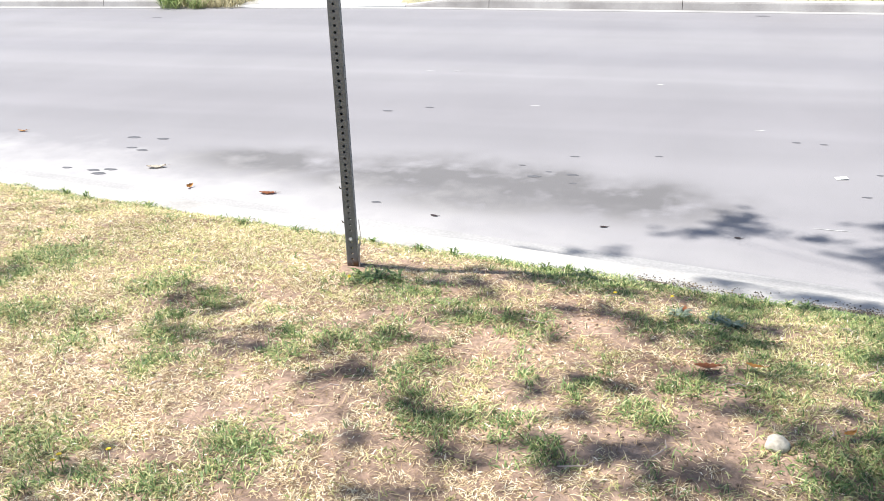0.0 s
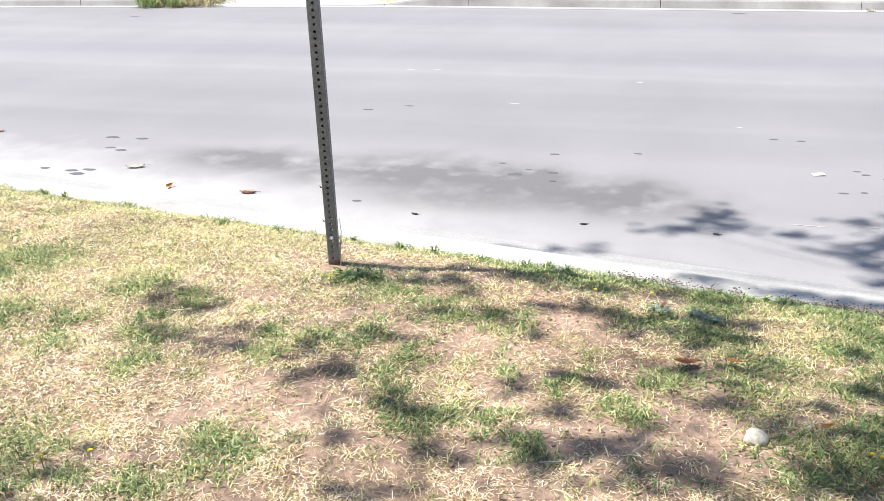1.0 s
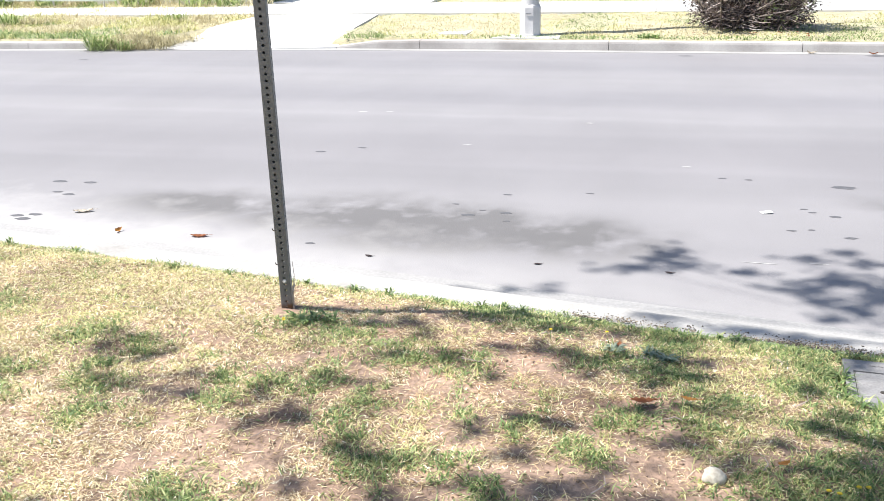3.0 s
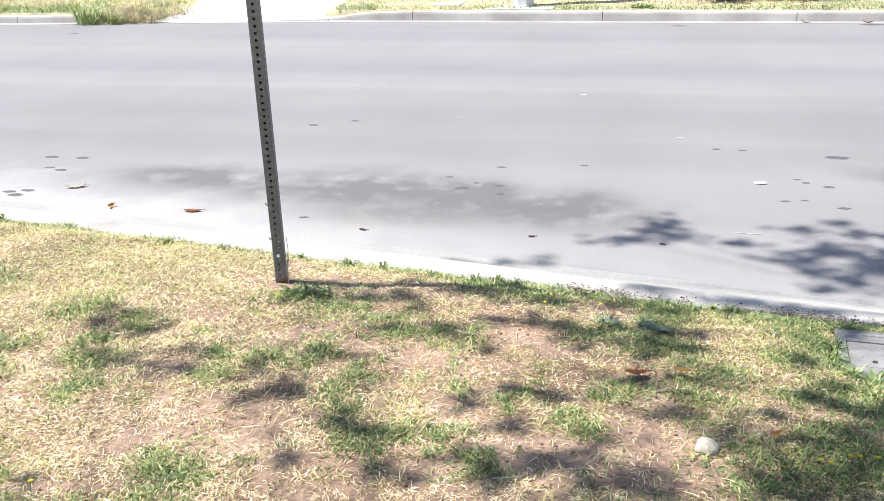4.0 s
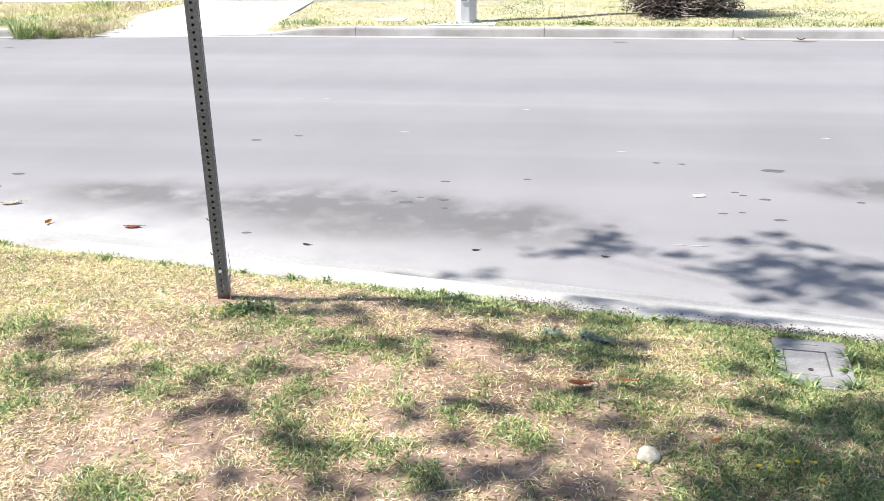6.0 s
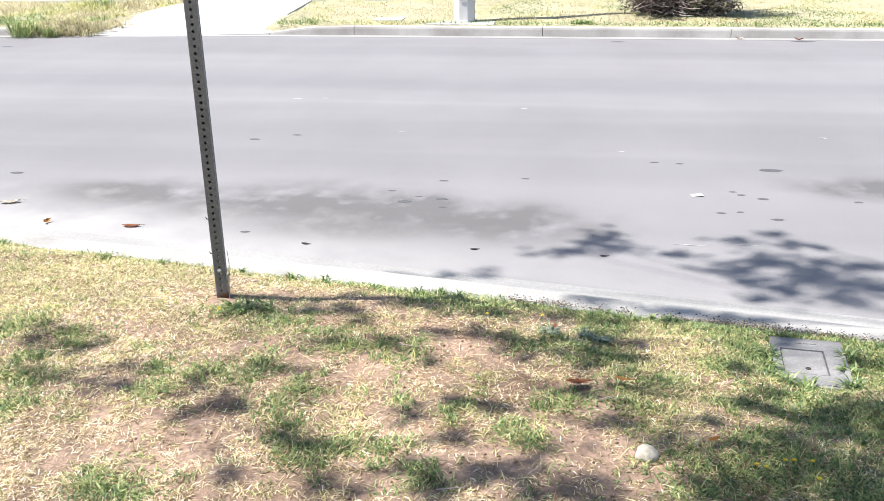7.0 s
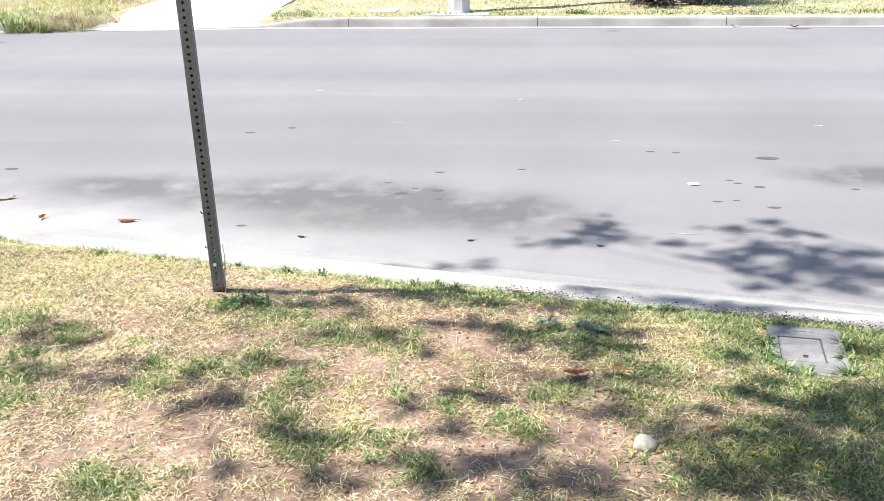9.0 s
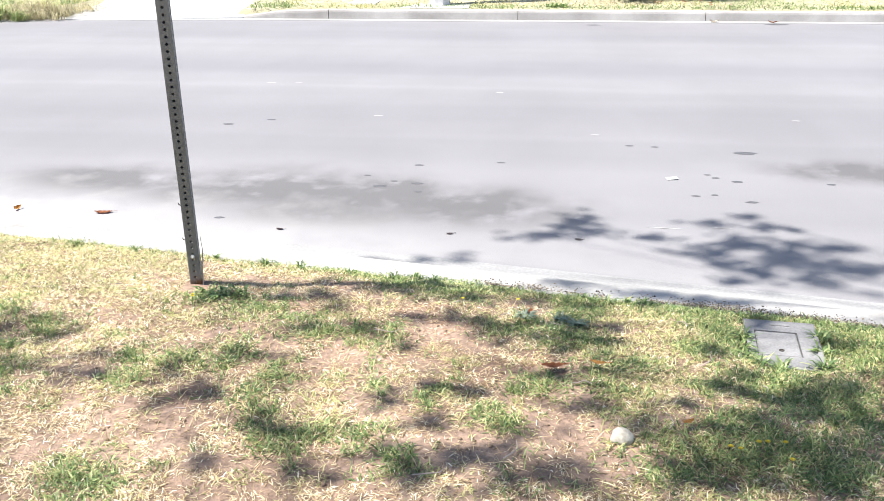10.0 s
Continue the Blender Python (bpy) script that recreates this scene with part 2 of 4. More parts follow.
def tube(bm, points, radii, sides=6, cap=True):
    """A tapered tube along the points."""
    rings = []
    for i, p in enumerate(points):
        a, b = points[max(i - 1, 0)], points[min(i + 1, len(points) - 1)]
        way = (Vector(b) - Vector(a)).normalized()
        u = way.orthogonal().normalized()
        v = way.cross(u)
        rings.append([bm.verts.new(Vector(p) + radii[i] * (math.cos(k) * u + math.sin(k) * v))
                      for k in [2 * math.pi * s / sides for s in range(sides)]])
    for r0, r1 in zip(rings, rings[1:]):
        for s in range(sides):
            bm.faces.new((r0[s], r0[(s + 1) % sides], r1[(s + 1) % sides], r1[s]))
    if cap:
        bm.faces.new(rings[0][::-1])
        bm.faces.new(rings[-1])


def box(bm, x0, x1, y0, y1, z0, z1, bevel=0.0):
    made = bmesh.ops.create_cube(bm, size=1.0, matrix=Matrix.LocRotScale(((x0 + x1) / 2, (y0 + y1) / 2, (z0 + z1) / 2), None, (x1 - x0, y1 - y0, z1 - z0)))
    if bevel:
        edges = {e for v in made["verts"] for e in v.link_edges}
        bmesh.ops.bevel(bm, geom=list(edges), offset=bevel, segments=2, affect="EDGES")


def lathe(bm, profile, sides=24, turn=0.0):
    rings = [[bm.verts.new((r * math.cos(turn + 2 * math.pi * s / sides), r * math.sin(turn + 2 * math.pi * s / sides), z)) for s in range(sides)] for r, z in profile]
    for r0, r1 in zip(rings, rings[1:]):
        for s in range(sides):
            bm.faces.new((r0[s], r0[(s + 1) % sides], r1[(s + 1) % sides], r1[s]))
    bm.faces.new(rings[-1])


def cloud_noise(x, y, size, seed):
    """Smooth noise from 0 to 1 over arrays, with lumps about that size in metres."""
    grid = np.random.RandomState(seed).rand(64, 64)
    u, v = np.asarray(x) / size + 1000.0, np.asarray(y) / size + 1000.0
    iu, iv = np.floor(u).astype(int), np.floor(v).astype(int)
    fu, fv = u - iu, v - iv
    fu, fv = fu * fu * (3 - 2 * fu), fv * fv * (3 - 2 * fv)
    g = lambda a, b: grid[a % 64, b % 64]
    return (g(iu, iv) * (1 - fu) + g(iu + 1, iv) * fu) * (1 - fv) + (g(iu, iv + 1) * (1 - fu) + g(iu + 1, iv + 1) * fu) * fv


# ---- the lie of the land ----
def near_kerb(x):
    """The back of the near kerb."""
    return 3.80 - 0.19 * np.clip(x, -60, 60)


def far_kerb(x):
    """The foot of the far kerb's face."""
    return 14.5 + 0.1 * np.clip(x + 3.8, -8, 0)


METER_BOX = (1.81, 3.155)


def lawn_z(x, y):
    d = np.maximum(near_kerb(x) - y, 0.0)
    z = 0.135 + 0.115 * (1 - np.exp(-d / 0.4))
    z = z + 0.022 * (cloud_noise(x, y, 0.35, 3) - 0.5) * np.clip(d / 0.2, 0, 1) + 0.016 * (cloud_noise(x, y, 0.1, 4) - 0.5) * np.clip(d / 0.1, 0, 1)
    pit = np.exp(-(((x - METER_BOX[0]) / 0.22) ** 2 + ((y - METER_BOX[1]) / 0.3) ** 2) ** 2)
    return z * (1 - pit) + 0.150 * pit


def verge_z(x, y):
    return 0.15 + 0.03 * np.clip(y - 14.7, 0, 12) + 0.05 * (cloud_noise(x, y, 0.7, 8) - 0.5) * np.clip((y - 14.9) / 0.5, 0, 1)


def build_ground():
    xs = np.concatenate([[-500, -200, -80, -40, -25], np.arange(-16, -8, 0.4), np.arange(-8, -3.2, 0.1), np.arange(-3.2, 2.9, 0.045), np.arange(3.0, 13, 0.4), [20, 40, 80, 200, 500]])
    near = np.concatenate([[500, 200, 80, 30, 12, 6], np.arange(3.6, 0.0, -0.045), [0.0]])
    far = np.concatenate([[0.0, 0.15, 0.3], np.arange(0.6, 9, 0.3), [12, 16, 25, 45, 90, 200, 600]])
    rows = []
    for d in near:
        y = near_kerb(xs) - d
        rows.append(np.stack([xs, y, lawn_z(xs, y)], 1))
    rows.append(np.stack([xs, near_kerb(xs) + 0.004, np.full(len(xs), -0.12)], 1))
    back = far_kerb(xs) + 0.19
    rows.append(np.stack([xs, back - 0.004, np.full(len(xs), -0.12)], 1))
    for d in far:
        y = back + d
        z = verge_z(xs, y) - 0.01
        # the drive and the path are set into the ground
        rise = np.clip((y - 14.3) / 1.6, 0, 1)
        slab_z = 0.008 + (0.17 + 0.03 * np.clip(y - 14.7, 0, 12) - 0.008) * rise - 0.06
        lip = -3.72 - 0.075 * np.clip(y - 14.5, 0, 3.5)
        z = np.where((xs > -6.5 + 0.1 * np.clip(y - 14.2, 0, 3.5)) & (xs < lip - 0.1), np.minimum(z, slab_z), z)
        z = z - 0.15 * np.clip(1 - np.abs(xs + 3.45) / 0.45, 0, 1) * np.clip(1 - (y - 14.6) / 0.7, 0, 1)
        z = np.where((xs > -7.0) & (xs < -3.5) & (y > 20), z - 0.05, z)
        z = np.where((y > 18.55 + 0.07 * xs) & (y < 20.15 + 0.07 * xs) & (xs > -7), z - 0.06, z)
        z = np.where((y > 18.55 + 0.07 * xs) & (y < 19.6 + 0.07 * xs) & (xs < -7), z - 0.06, z)
        rows.append(np.stack([xs, y, z], 1))
    verts = np.concatenate(rows)
    n, k = len(xs), len(rows)
    i = np.arange(n - 1)
    faces = np.concatenate([np.stack([r * n + i, r * n + i + 1, (r + 1) * n + i + 1, (r + 1) * n + i], 1) for r in range(k - 1)])
    ob = raw_mesh("ground", verts, [faces], M_SOIL)
    ob.data.materials.append(M_EARTH)
    r = np.arange(k - 1)
    which = np.repeat((r >= len(near) + 1) | (r < 4), n - 1).astype(np.int32)
    ob.data.polygons.foreach_set("material_index", which)
    ob.data.polygons.foreach_set("use_smooth", np.ones(len(which), bool))
    tagged(ob, "dry brown soil of a worn lawn and far verge", "ground", kind="structure")


build_ground()


def strip(name, label, category, y0, y1, z, material, xs, thick=0.1):
    """A flat slab between two lines over x, with its sides."""
    bm = bmesh.new()
    top = [[bm.verts.new((x, float(f(x)), z)) for x in xs] for f in (y0, y1)]
    low = [[bm.verts.new((x, float(f(x)), z - thick)) for x in xs] for f in (y0, y1)]
    for i in range(len(xs) - 1):
        bm.faces.new((top[0][i], top[0][i + 1], top[1][i + 1], top[1][i]))
        bm.faces.new((top[0][i + 1], top[0][i], low[0][i], low[0][i + 1]))
        bm.faces.new((top[1][i], top[1][i + 1], low[1][i + 1], low[1][i]))
    ob = part(name, bm, material)
    return tagged(ob, label, category, kind="structure")


LONG = [-300.0, -100.0, -40.0, -20.0] + [-12 + 0.6 * i for i in range(41)] + [20.0, 40.0, 100.0, 300.0]
road = strip("road", "sun-bleached grey asphalt street with a cloudy darker band and oil spots", "road", lambda x: near_kerb(x) + 0.63, lambda x: far_kerb(x) - 0.22, 0.0, M_ASPHALT, LONG)
near_gutter = strip("gutter", "pale concrete gutter along the lawn", "gutter", lambda x: near_kerb(x) + 0.02, lambda x: near_kerb(x) + 0.63, 0.004, M_CONCRETE, LONG)
far_gutter = strip("gutter", "pale concrete gutter across the street", "gutter", lambda x: far_kerb(x) - 0.22, lambda x: far_kerb(x) + 0.05, 0.004, M_CONCRETE, LONG)


def kerb_run(name, label, line, side, xs, full, width, drop=None, material=M_KERB):
    """A kerb of cast lengths with open joints; side +1: its face looks to +y."""
    owner = thing(name, label, "kerb", kind="structure")
    for x0, x1 in zip(xs, xs[1:]):
        bm = bmesh.new()
        rings = []
        n = max(2, int((x1 - x0) / 0.5))
        for i in range(n + 1):
            x = x0 + 0.004 + (x1 - x0 - 0.008) * i / n
            b = float(line(x))
            height = full if drop is None else max(0.02, full * min(1.0, max(0.0, (x - drop) / 0.85)))
            wob = 0.004 * math.sin(x * 5.1) + 0.003 * math.sin(x * 13.7)
            prof = [(0.0, -0.1), (0.0, height - 0.012), (0.010, height), (width - 0.03, height + wob * 0.5), (width - 0.008, height - 0.010), (width, height - 0.035), (width + 0.02, -0.1)]
            rings.append([bm.verts.new((x, b + side * o + (wob if o > 0.05 else 0), z)) for o, z in prof])
        for r0, r1 in zip(rings, rings[1:]):
            for k in range(len(r0) - 1):
                bm.faces.new((r0[k], r1[k], r1[k + 1], r0[k + 1]))
        bm.faces.new(rings[0])
        bm.faces.new(rings[-1][::-1])
        bmesh.ops.recalc_face_normals(bm, faces=bm.faces)
        part("kerb_length", bm, material, owner, smooth=False)
    return owner


kerb_run("kerb", "worn concrete kerb edging the lawn", near_kerb, 1, [-40, -12, -9, -6.2, -3.6, 2.75, 5.4, 8, 40], 0.14, 0.205, None, M_NEARKERB)
kerb_run("kerb", "grey concrete kerb across the street", lambda x: far_kerb(x) + 0.19, -1, [-3.85, -2.4, 0.42, 3.1, 5.95, 8.75, 11.5, 40], 0.135, 0.17, -3.85)
kerb_run("kerb", "grey kerb half buried in weeds", lambda x: far_kerb(x) + 0.19, -1, [-40, -14.3, -11.5, -8.7, -7.5], 0.11, 0.16)


def slab(bm, corners, z_of, thick=0.09, steps=6):
    """A slab over a four-cornered plan, following the ground's rise."""
    a, b, c, d = [Vector((*p, 0)) for p in corners]
    top, low = [], []
    for i in range(steps + 1):
        for j in range(2):
            p = (a.lerp(b, j)).lerp(d.lerp(c, j), i / steps)
            z = z_of(p.x, p.y)
            top.append(bm.verts.new((p.x, p.y, z)))
            low.append(bm.verts.new((p.x, p.y, z - thick)))
    for i in range(steps):
        k = 2 * i
        bm.faces.new((top[k], top[k + 1], top[k + 3], top[k + 2]))
        bm.faces.new((top[k], top[k + 2], low[k + 2], low[k]))
        bm.faces.new((top[k + 3], top[k + 1], low[k + 1], low[k + 3]))
    bm.faces.new((top[0], low[0], low[1], top[1]))
    bm.faces.new((top[-1], low[-1], low[-2], top[-2]))
    bmesh.ops.recalc_face_normals(bm, faces=bm.faces)


def flat_verge(x, y):
    return 0.15 + 0.03 * min(max(y - 14.7, 0), 12) + 0.012


def path_front(x):
    return 18.35 + 0.07 * x


drive = thing("driveway", "white concrete driveway with a sloping apron", "driveway", kind="structure")
apron_z = lambda x, y: 0.008 + (flat_verge(x, y) - 0.008) * min(max((y - 14.3) / 1.6, 0), 1)
for corners in (((-6.55, 14.2), (-5.1, 14.3), (-5.1, 17.9), (-6.2, 17.8)), ((-5.09, 14.3), (-3.72, 14.5), (-3.98, 17.95), (-5.09, 17.9))):
    bm = bmesh.new()
    slab(bm, corners, apron_z, 0.1, 12)
    part("slab", bm, M_PAVING, drive)
for corners in (((-7.0, 20.1), (-5.21, 20.1), (-4.6, 24.0), (-6.0, 24.0)), ((-5.2, 20.1), (-3.5, 20.2), (-3.5, 24.0), (-4.59, 24.0)), ((-6.0, 24.01), (-3.5, 24.01), (-3.5, 40), (-6.0, 40))):
    bm = bmesh.new()
    slab(bm, corners, flat_verge, 0.1, 8)
    part("slab", bm, M_PAVING, drive)
walkway = thing("pavement", "bright concrete pavement slabs across the street", "pavement", kind="structure")
for i in range(32):
    x0, x1 = -21.0 + 1.3 * i, -21.0 + 1.3 * (i + 1) - 0.012
    deep = 1.5 if x1 < -6.9 else 2.0
    bm = bmesh.new()
    slab(bm, ((x0, path_front(x0)), (x1, path_front(x1)), (x1, path_front(x1) + deep), (x0, path_front(x0) + deep)), lambda x, y: flat_verge(x, y) + 0.004, 0.1, 2)
    part("slab", bm, M_PAVING, walkway)


# ---- grass ----
def blades(name, label, x, y, z, length, width, upright, material, seed, curl=0.35):
    """Grass: a bent blade of three faces for every root given."""
    rs = np.random.RandomState(seed)
    n = len(x)
    turn = rs.rand(n) * 2 * math.pi
    rise = np.clip(upright + 0.28 * rs.randn(n), 0.04, 1.45)
    L = length * (0.55 + 0.9 * rs.rand(n))
    W = width * (0.6 + 0.8 * rs.rand(n))
    h = np.stack([np.cos(turn), np.sin(turn), np.zeros(n)], 1)
    side = np.stack([-np.sin(turn), np.cos(turn), np.zeros(n)], 1)
    root = np.stack([x, y, z], 1)
    go = h * np.cos(rise)[:, None]
    go[:, 2] = np.sin(rise)
    bend = np.clip(rise - curl - 0.5 * rs.rand(n), -0.25, 1.4)
    go2 = h * np.cos(bend)[:, None]
    go2[:, 2] = np.sin(bend)
    mid = root + go * (L * 0.55)[:, None]
    tip = mid + go2 * (L * 0.45)[:, None]
    twist = side + 0.5 * rs.randn(n, 1) * np.array([0, 0, 1.0])
    hw = (W / 2)[:, None]
    verts = np.stack([root - side * hw, root + side * hw, mid + twist * hw * 0.85, mid - twist * hw * 0.85, tip], 1).reshape(-1, 3)
    b = np.arange(n) * 5
    ob = raw_mesh(name, verts, [np.stack([b, b + 1, b + 2, b + 3], 1), np.stack([b + 3, b + 2, b + 4], 1)], material)
    return tagged(ob, label, "grass", kind="stuff")


# living, half dry and bare patches of the lawn: x, y and the half widths along x and y
GREEN_WEST = [(-1.0, 2.96, 0.08, 0.09), (-0.72, 2.89, 0.07, 0.07), (-0.8, 2.69, 0.03, 0.04), (-0.72, 2.55, 0.07, 0.06), (-0.67, 2.39, 0.05, 0.07), (-0.62, 2.28, 0.03, 0.04),
              (-0.35, 2.7, 0.04, 0.06), (-0.3, 2.56, 0.05, 0.05), (-0.16, 2.68, 0.07, 0.04), (-0.18, 2.01, 0.07, 0.07), (-0.32, 3.25, 0.06, 0.06), (-1.59, 3.13, 0.12, 0.13),
              (-1.6, 2.93, 0.07, 0.08), (-1.06, 2.63, 0.05, 0.04), (-1.06, 2.48, 0.04, 0.05), (-1.34, 2.61, 0.08, 0.08), (-0.71, 1.87, 0.07, 0.07), (-0.57, 1.87, 0.03, 0.03),
              (-0.48, 1.73, 0.04, 0.04), (-0.62, 1.7, 0.04, 0.04), (-0.15, 1.87, 0.05, 0.05), (-0.32, 1.77, 0.04, 0.04), (-0.27, 1.74, 0.06, 0.04)]
GREEN_MIDDLE = [(-0.05, 2.63, 0.02, 0.03), (0.0, 2.77, 0.06, 0.06), (-0.06, 3.15, 0.07, 0.09), (0.14, 3.07, 0.06, 0.05), (0.24, 2.95, 0.12, 0.06), (0.35, 3.0, 0.04, 0.05),
                (0.47, 3.04, 0.02, 0.06), (0.16, 2.61, 0.04, 0.06), (0.15, 2.48, 0.05, 0.07), (0.21, 2.4, 0.03, 0.04), (0.17, 2.29, 0.03, 0.03), (0.29, 2.26, 0.05, 0.04),
                (0.4, 2.29, 0.05, 0.04), (0.29, 2.17, 0.04, 0.04), (0.52, 2.25, 0.04, 0.04), (0.49, 2.55, 0.03, 0.07), (-0.13, 2.03, 0.03, 0.03), (0.64, 2.15, 0.04, 0.05),
                (0.47, 3.54, 0.09, 0.09), (0.25, 3.73, 0.14, 0.05), (0.63, 3.47, 0.11, 0.09), (0.87, 3.08, 0.09, 0.07), (0.87, 2.41, 0.05, 0.05), (0.71, 2.56, 0.03, 0.04),
                (0.66, 2.48, 0.03, 0.05), (-0.13, 1.96, 0.05, 0.05), (-0.09, 1.99, 0.02, 0.03)]
GREEN_EAST = [(0.9, 3.65, 0.07, 0.06), (1.09, 3.49, 0.05, 0.07), (1.13, 3.35, 0.06, 0.11), (1.07, 3.23, 0.05, 0.09), (1.03, 3.02, 0.08, 0.08), (1.14, 2.97, 0.06, 0.07),
              (1.24, 2.8, 0.09, 0.06), (1.15, 2.7, 0.05, 0.04), (1.2, 2.62, 0.07, 0.04), (0.98, 2.63, 0.07, 0.06), (1.22, 2.49, 0.03, 0.03), (1.42, 2.27, 0.12, 0.09),
              (1.31, 2.2, 0.06, 0.07)]
GREEN_BY_BOX = [(1.5, 3.4, 0.12, 0.08), (1.58, 3.22, 0.08, 0.1), (1.58, 3.04, 0.07, 0.08), (1.5, 2.98, 0.05, 0.05), (2.02, 3.31, 0.08, 0.08), (1.98, 3.12, 0.06, 0.09),
                (1.69, 2.71, 0.1, 0.08), (1.79, 2.64, 0.1, 0.09), (1.83, 2.54, 0.06, 0.07), (1.51, 2.4, 0.09, 0.06), (1.59, 2.27, 0.12, 0.09), (1.73, 2.25, 0.09, 0.09),
                (1.48, 2.67, 0.03, 0.04), (2.11, 2.97, 0.12, 0.12)]
PALE_PATCHES = [(-0.33, 2.42, 0.06, 0.04), (-0.33, 3.02, 0.08, 0.05), (-0.58, 3.06, 0.04, 0.04), (0.35, 2.42, 0.04, 0.07), (-0.45, 2.81, 0.04, 0.05), (0.22, 2.04, 0.04, 0.05),
                (-0.35, 2.05, 0.04, 0.03), (-1.27, 3.57, 0.17, 0.17), (-0.98, 3.54, 0.17, 0.14), (-0.79, 3.68, 0.14, 0.12), (-0.95, 3.24, 0.13, 0.12), (-1.1, 3.15, 0.09, 0.11),
                (-0.75, 3.2, 0.11, 0.09), (1.34, 3.36, 0.12, 0.05), (1.39, 3.27, 0.08, 0.05), (1.34, 2.98, 0.09, 0.09), (1.32, 2.74, 0.09, 0.06), (0.77, 2.48, 0.07, 0.05),
                (0.76, 2.79, 0.05, 0.05), (1.0, 2.53, 0.05, 0.03), (0.22, 3.24, 0.08, 0.05), (0.4, 2.07, 0.06, 0.04), (1.24, 2.54, 0.07, 0.04)]
BARE_PATCHES = [(-0.04, 2.44, 0.1, 0.07), (-0.21, 2.4, 0.05, 0.04), (-0.84, 2.82, 0.1, 0.07), (-0.49, 2.57, 0.11, 0.06), (-0.1, 2.29, 0.08, 0.05), (-0.14, 2.17, 0.08, 0.06),
                (0.35, 2.82, 0.05, 0.04), (0.52, 3.17, 0.06, 0.05), (0.67, 3.13, 0.1, 0.07), (0.58, 3.0, 0.1, 0.06), (1.06, 2.57, 0.05, 0.07), (1.06, 2.35, 0.07, 0.06),
                (1.14, 2.4, 0.05, 0.05), (0.91, 2.19, 0.09, 0.07), (1.06, 2.21, 0.09, 0.07), (0.76, 2.2, 0.08, 0.06), (1.16, 2.17, 0.09, 0.05), (1.27, 2.44, 0.05, 0.04),
                (1.22, 3.17, 0.06, 0.05), (1.43, 2.56, 0.06, 0.05), (-0.04, 2.97, 0.06, 0.06), (0.07, 3.15, 0.08, 0.05), (0.96, 2.74, 0.07, 0.03), (0.47, 2.1, 0.09, 0.04)]
GREEN_PATCHES = GREEN_WEST + GREEN_MIDDLE + GREEN_EAST + GREEN_BY_BOX


def spots(x, y, places, grow=1.0):
    """How far each point lies inside the patches, 1 in their middle, with ragged edges."""
    f = np.zeros(len(x))
    wx = x + 0.09 * (cloud_noise(x, y, 0.07, 21) - 0.5) + 0.04 * (cloud_noise(x, y, 0.025, 23) - 0.5)
    wy = y + 0.09 * (cloud_noise(x, y, 0.07, 22) - 0.5) + 0.04 * (cloud_noise(x, y, 0.025, 24) - 0.5)
    for px, py, rx, ry in places:
        d = ((wx - px) / (grow * max(rx, 0.03))) ** 2 + ((wy - py) / (grow * max(ry, 0.035))) ** 2
        f = np.maximum(f, np.exp(-0.8 * d))
    return f


def lawn_points(n, seed):
    rs = np.random.RandomState(seed)
    x = -3.6 + 6.6 * rs.rand(n)
    y = 1.3 + 3.3 * rs.rand(n)
    clear = (np.abs(x - METER_BOX[0] - 0.1 * (y - METER_BOX[1])) < 0.115) & (np.abs(y - METER_BOX[1]) < 0.18)
    clear |= ((x + 0.36) / 0.05) ** 2 + ((y - 3.35) / 0.07) ** 2 < 1
    ok = (y < near_kerb(x) - 0.045 + 0.11 * cloud_noise(x, y * 0.3, 0.14, 19)) & ~clear
    # thins out raggedly into the wider lawn
    ok &= cloud_noise(x, y, 0.06, 91) < np.minimum(np.clip((x + 3.6) / 0.7, 0, 1), np.clip((y - 1.3) / 0.2, 0, 1)) * 1.01
    return x[ok], y[ok], rs


def keep(x, y, rs, chance):
    k = rs.rand(len(x)) < chance
    return x[k], y[k]


# a felt of dead stalks, and clipped straw lying on it, with the same gaps in both
def cover(x, y):
    return 0.4 * cloud_noise(x, y, 0.075, 28) + 0.33 * cloud_noise(x, y, 0.032, 29) + 0.27 * cloud_noise(x, y, 0.013, 35)


x, y, rs = lawn_points(600000, 27)
bare, green = spots(x, y, BARE_PATCHES, 1.3), spots(x, y, GREEN_PATCHES)
x, y = keep(x, y, rs, np.clip(2.4 * (cover(x, y) - 0.29) - 0.7 * bare, 0.05, 0.85) * (1 - 0.3 * green))
blades("thatch", "fine brown and tan dead stalks matted on the soil", x, y, lawn_z(x, y), 0.023, 0.0019, 0.14, M_THATCH, 30, 0.2)
x, y, rs = lawn_points(700000, 31)
bare, green = spots(x, y, BARE_PATCHES, 1.3), spots(x, y, GREEN_PATCHES)
pale_west = np.clip((0.25 - x) / 0.9, 0, 1)
wide = cloud_noise(x, y, 0.2, 36) - 0.5
x, y = keep(x, y, rs, np.clip(2.6 * (cover(x, y) - 0.415) + 0.45 * wide - 0.6 * bare + 0.34 * pale_west, 0.03, 0.9) * (1 - 0.6 * green))
blades("dry_grass", "dead straw-coloured clipped grass covering the lawn", x, y, lawn_z(x, y), 0.019, 0.0024, 0.24, M_STRAW, 32)
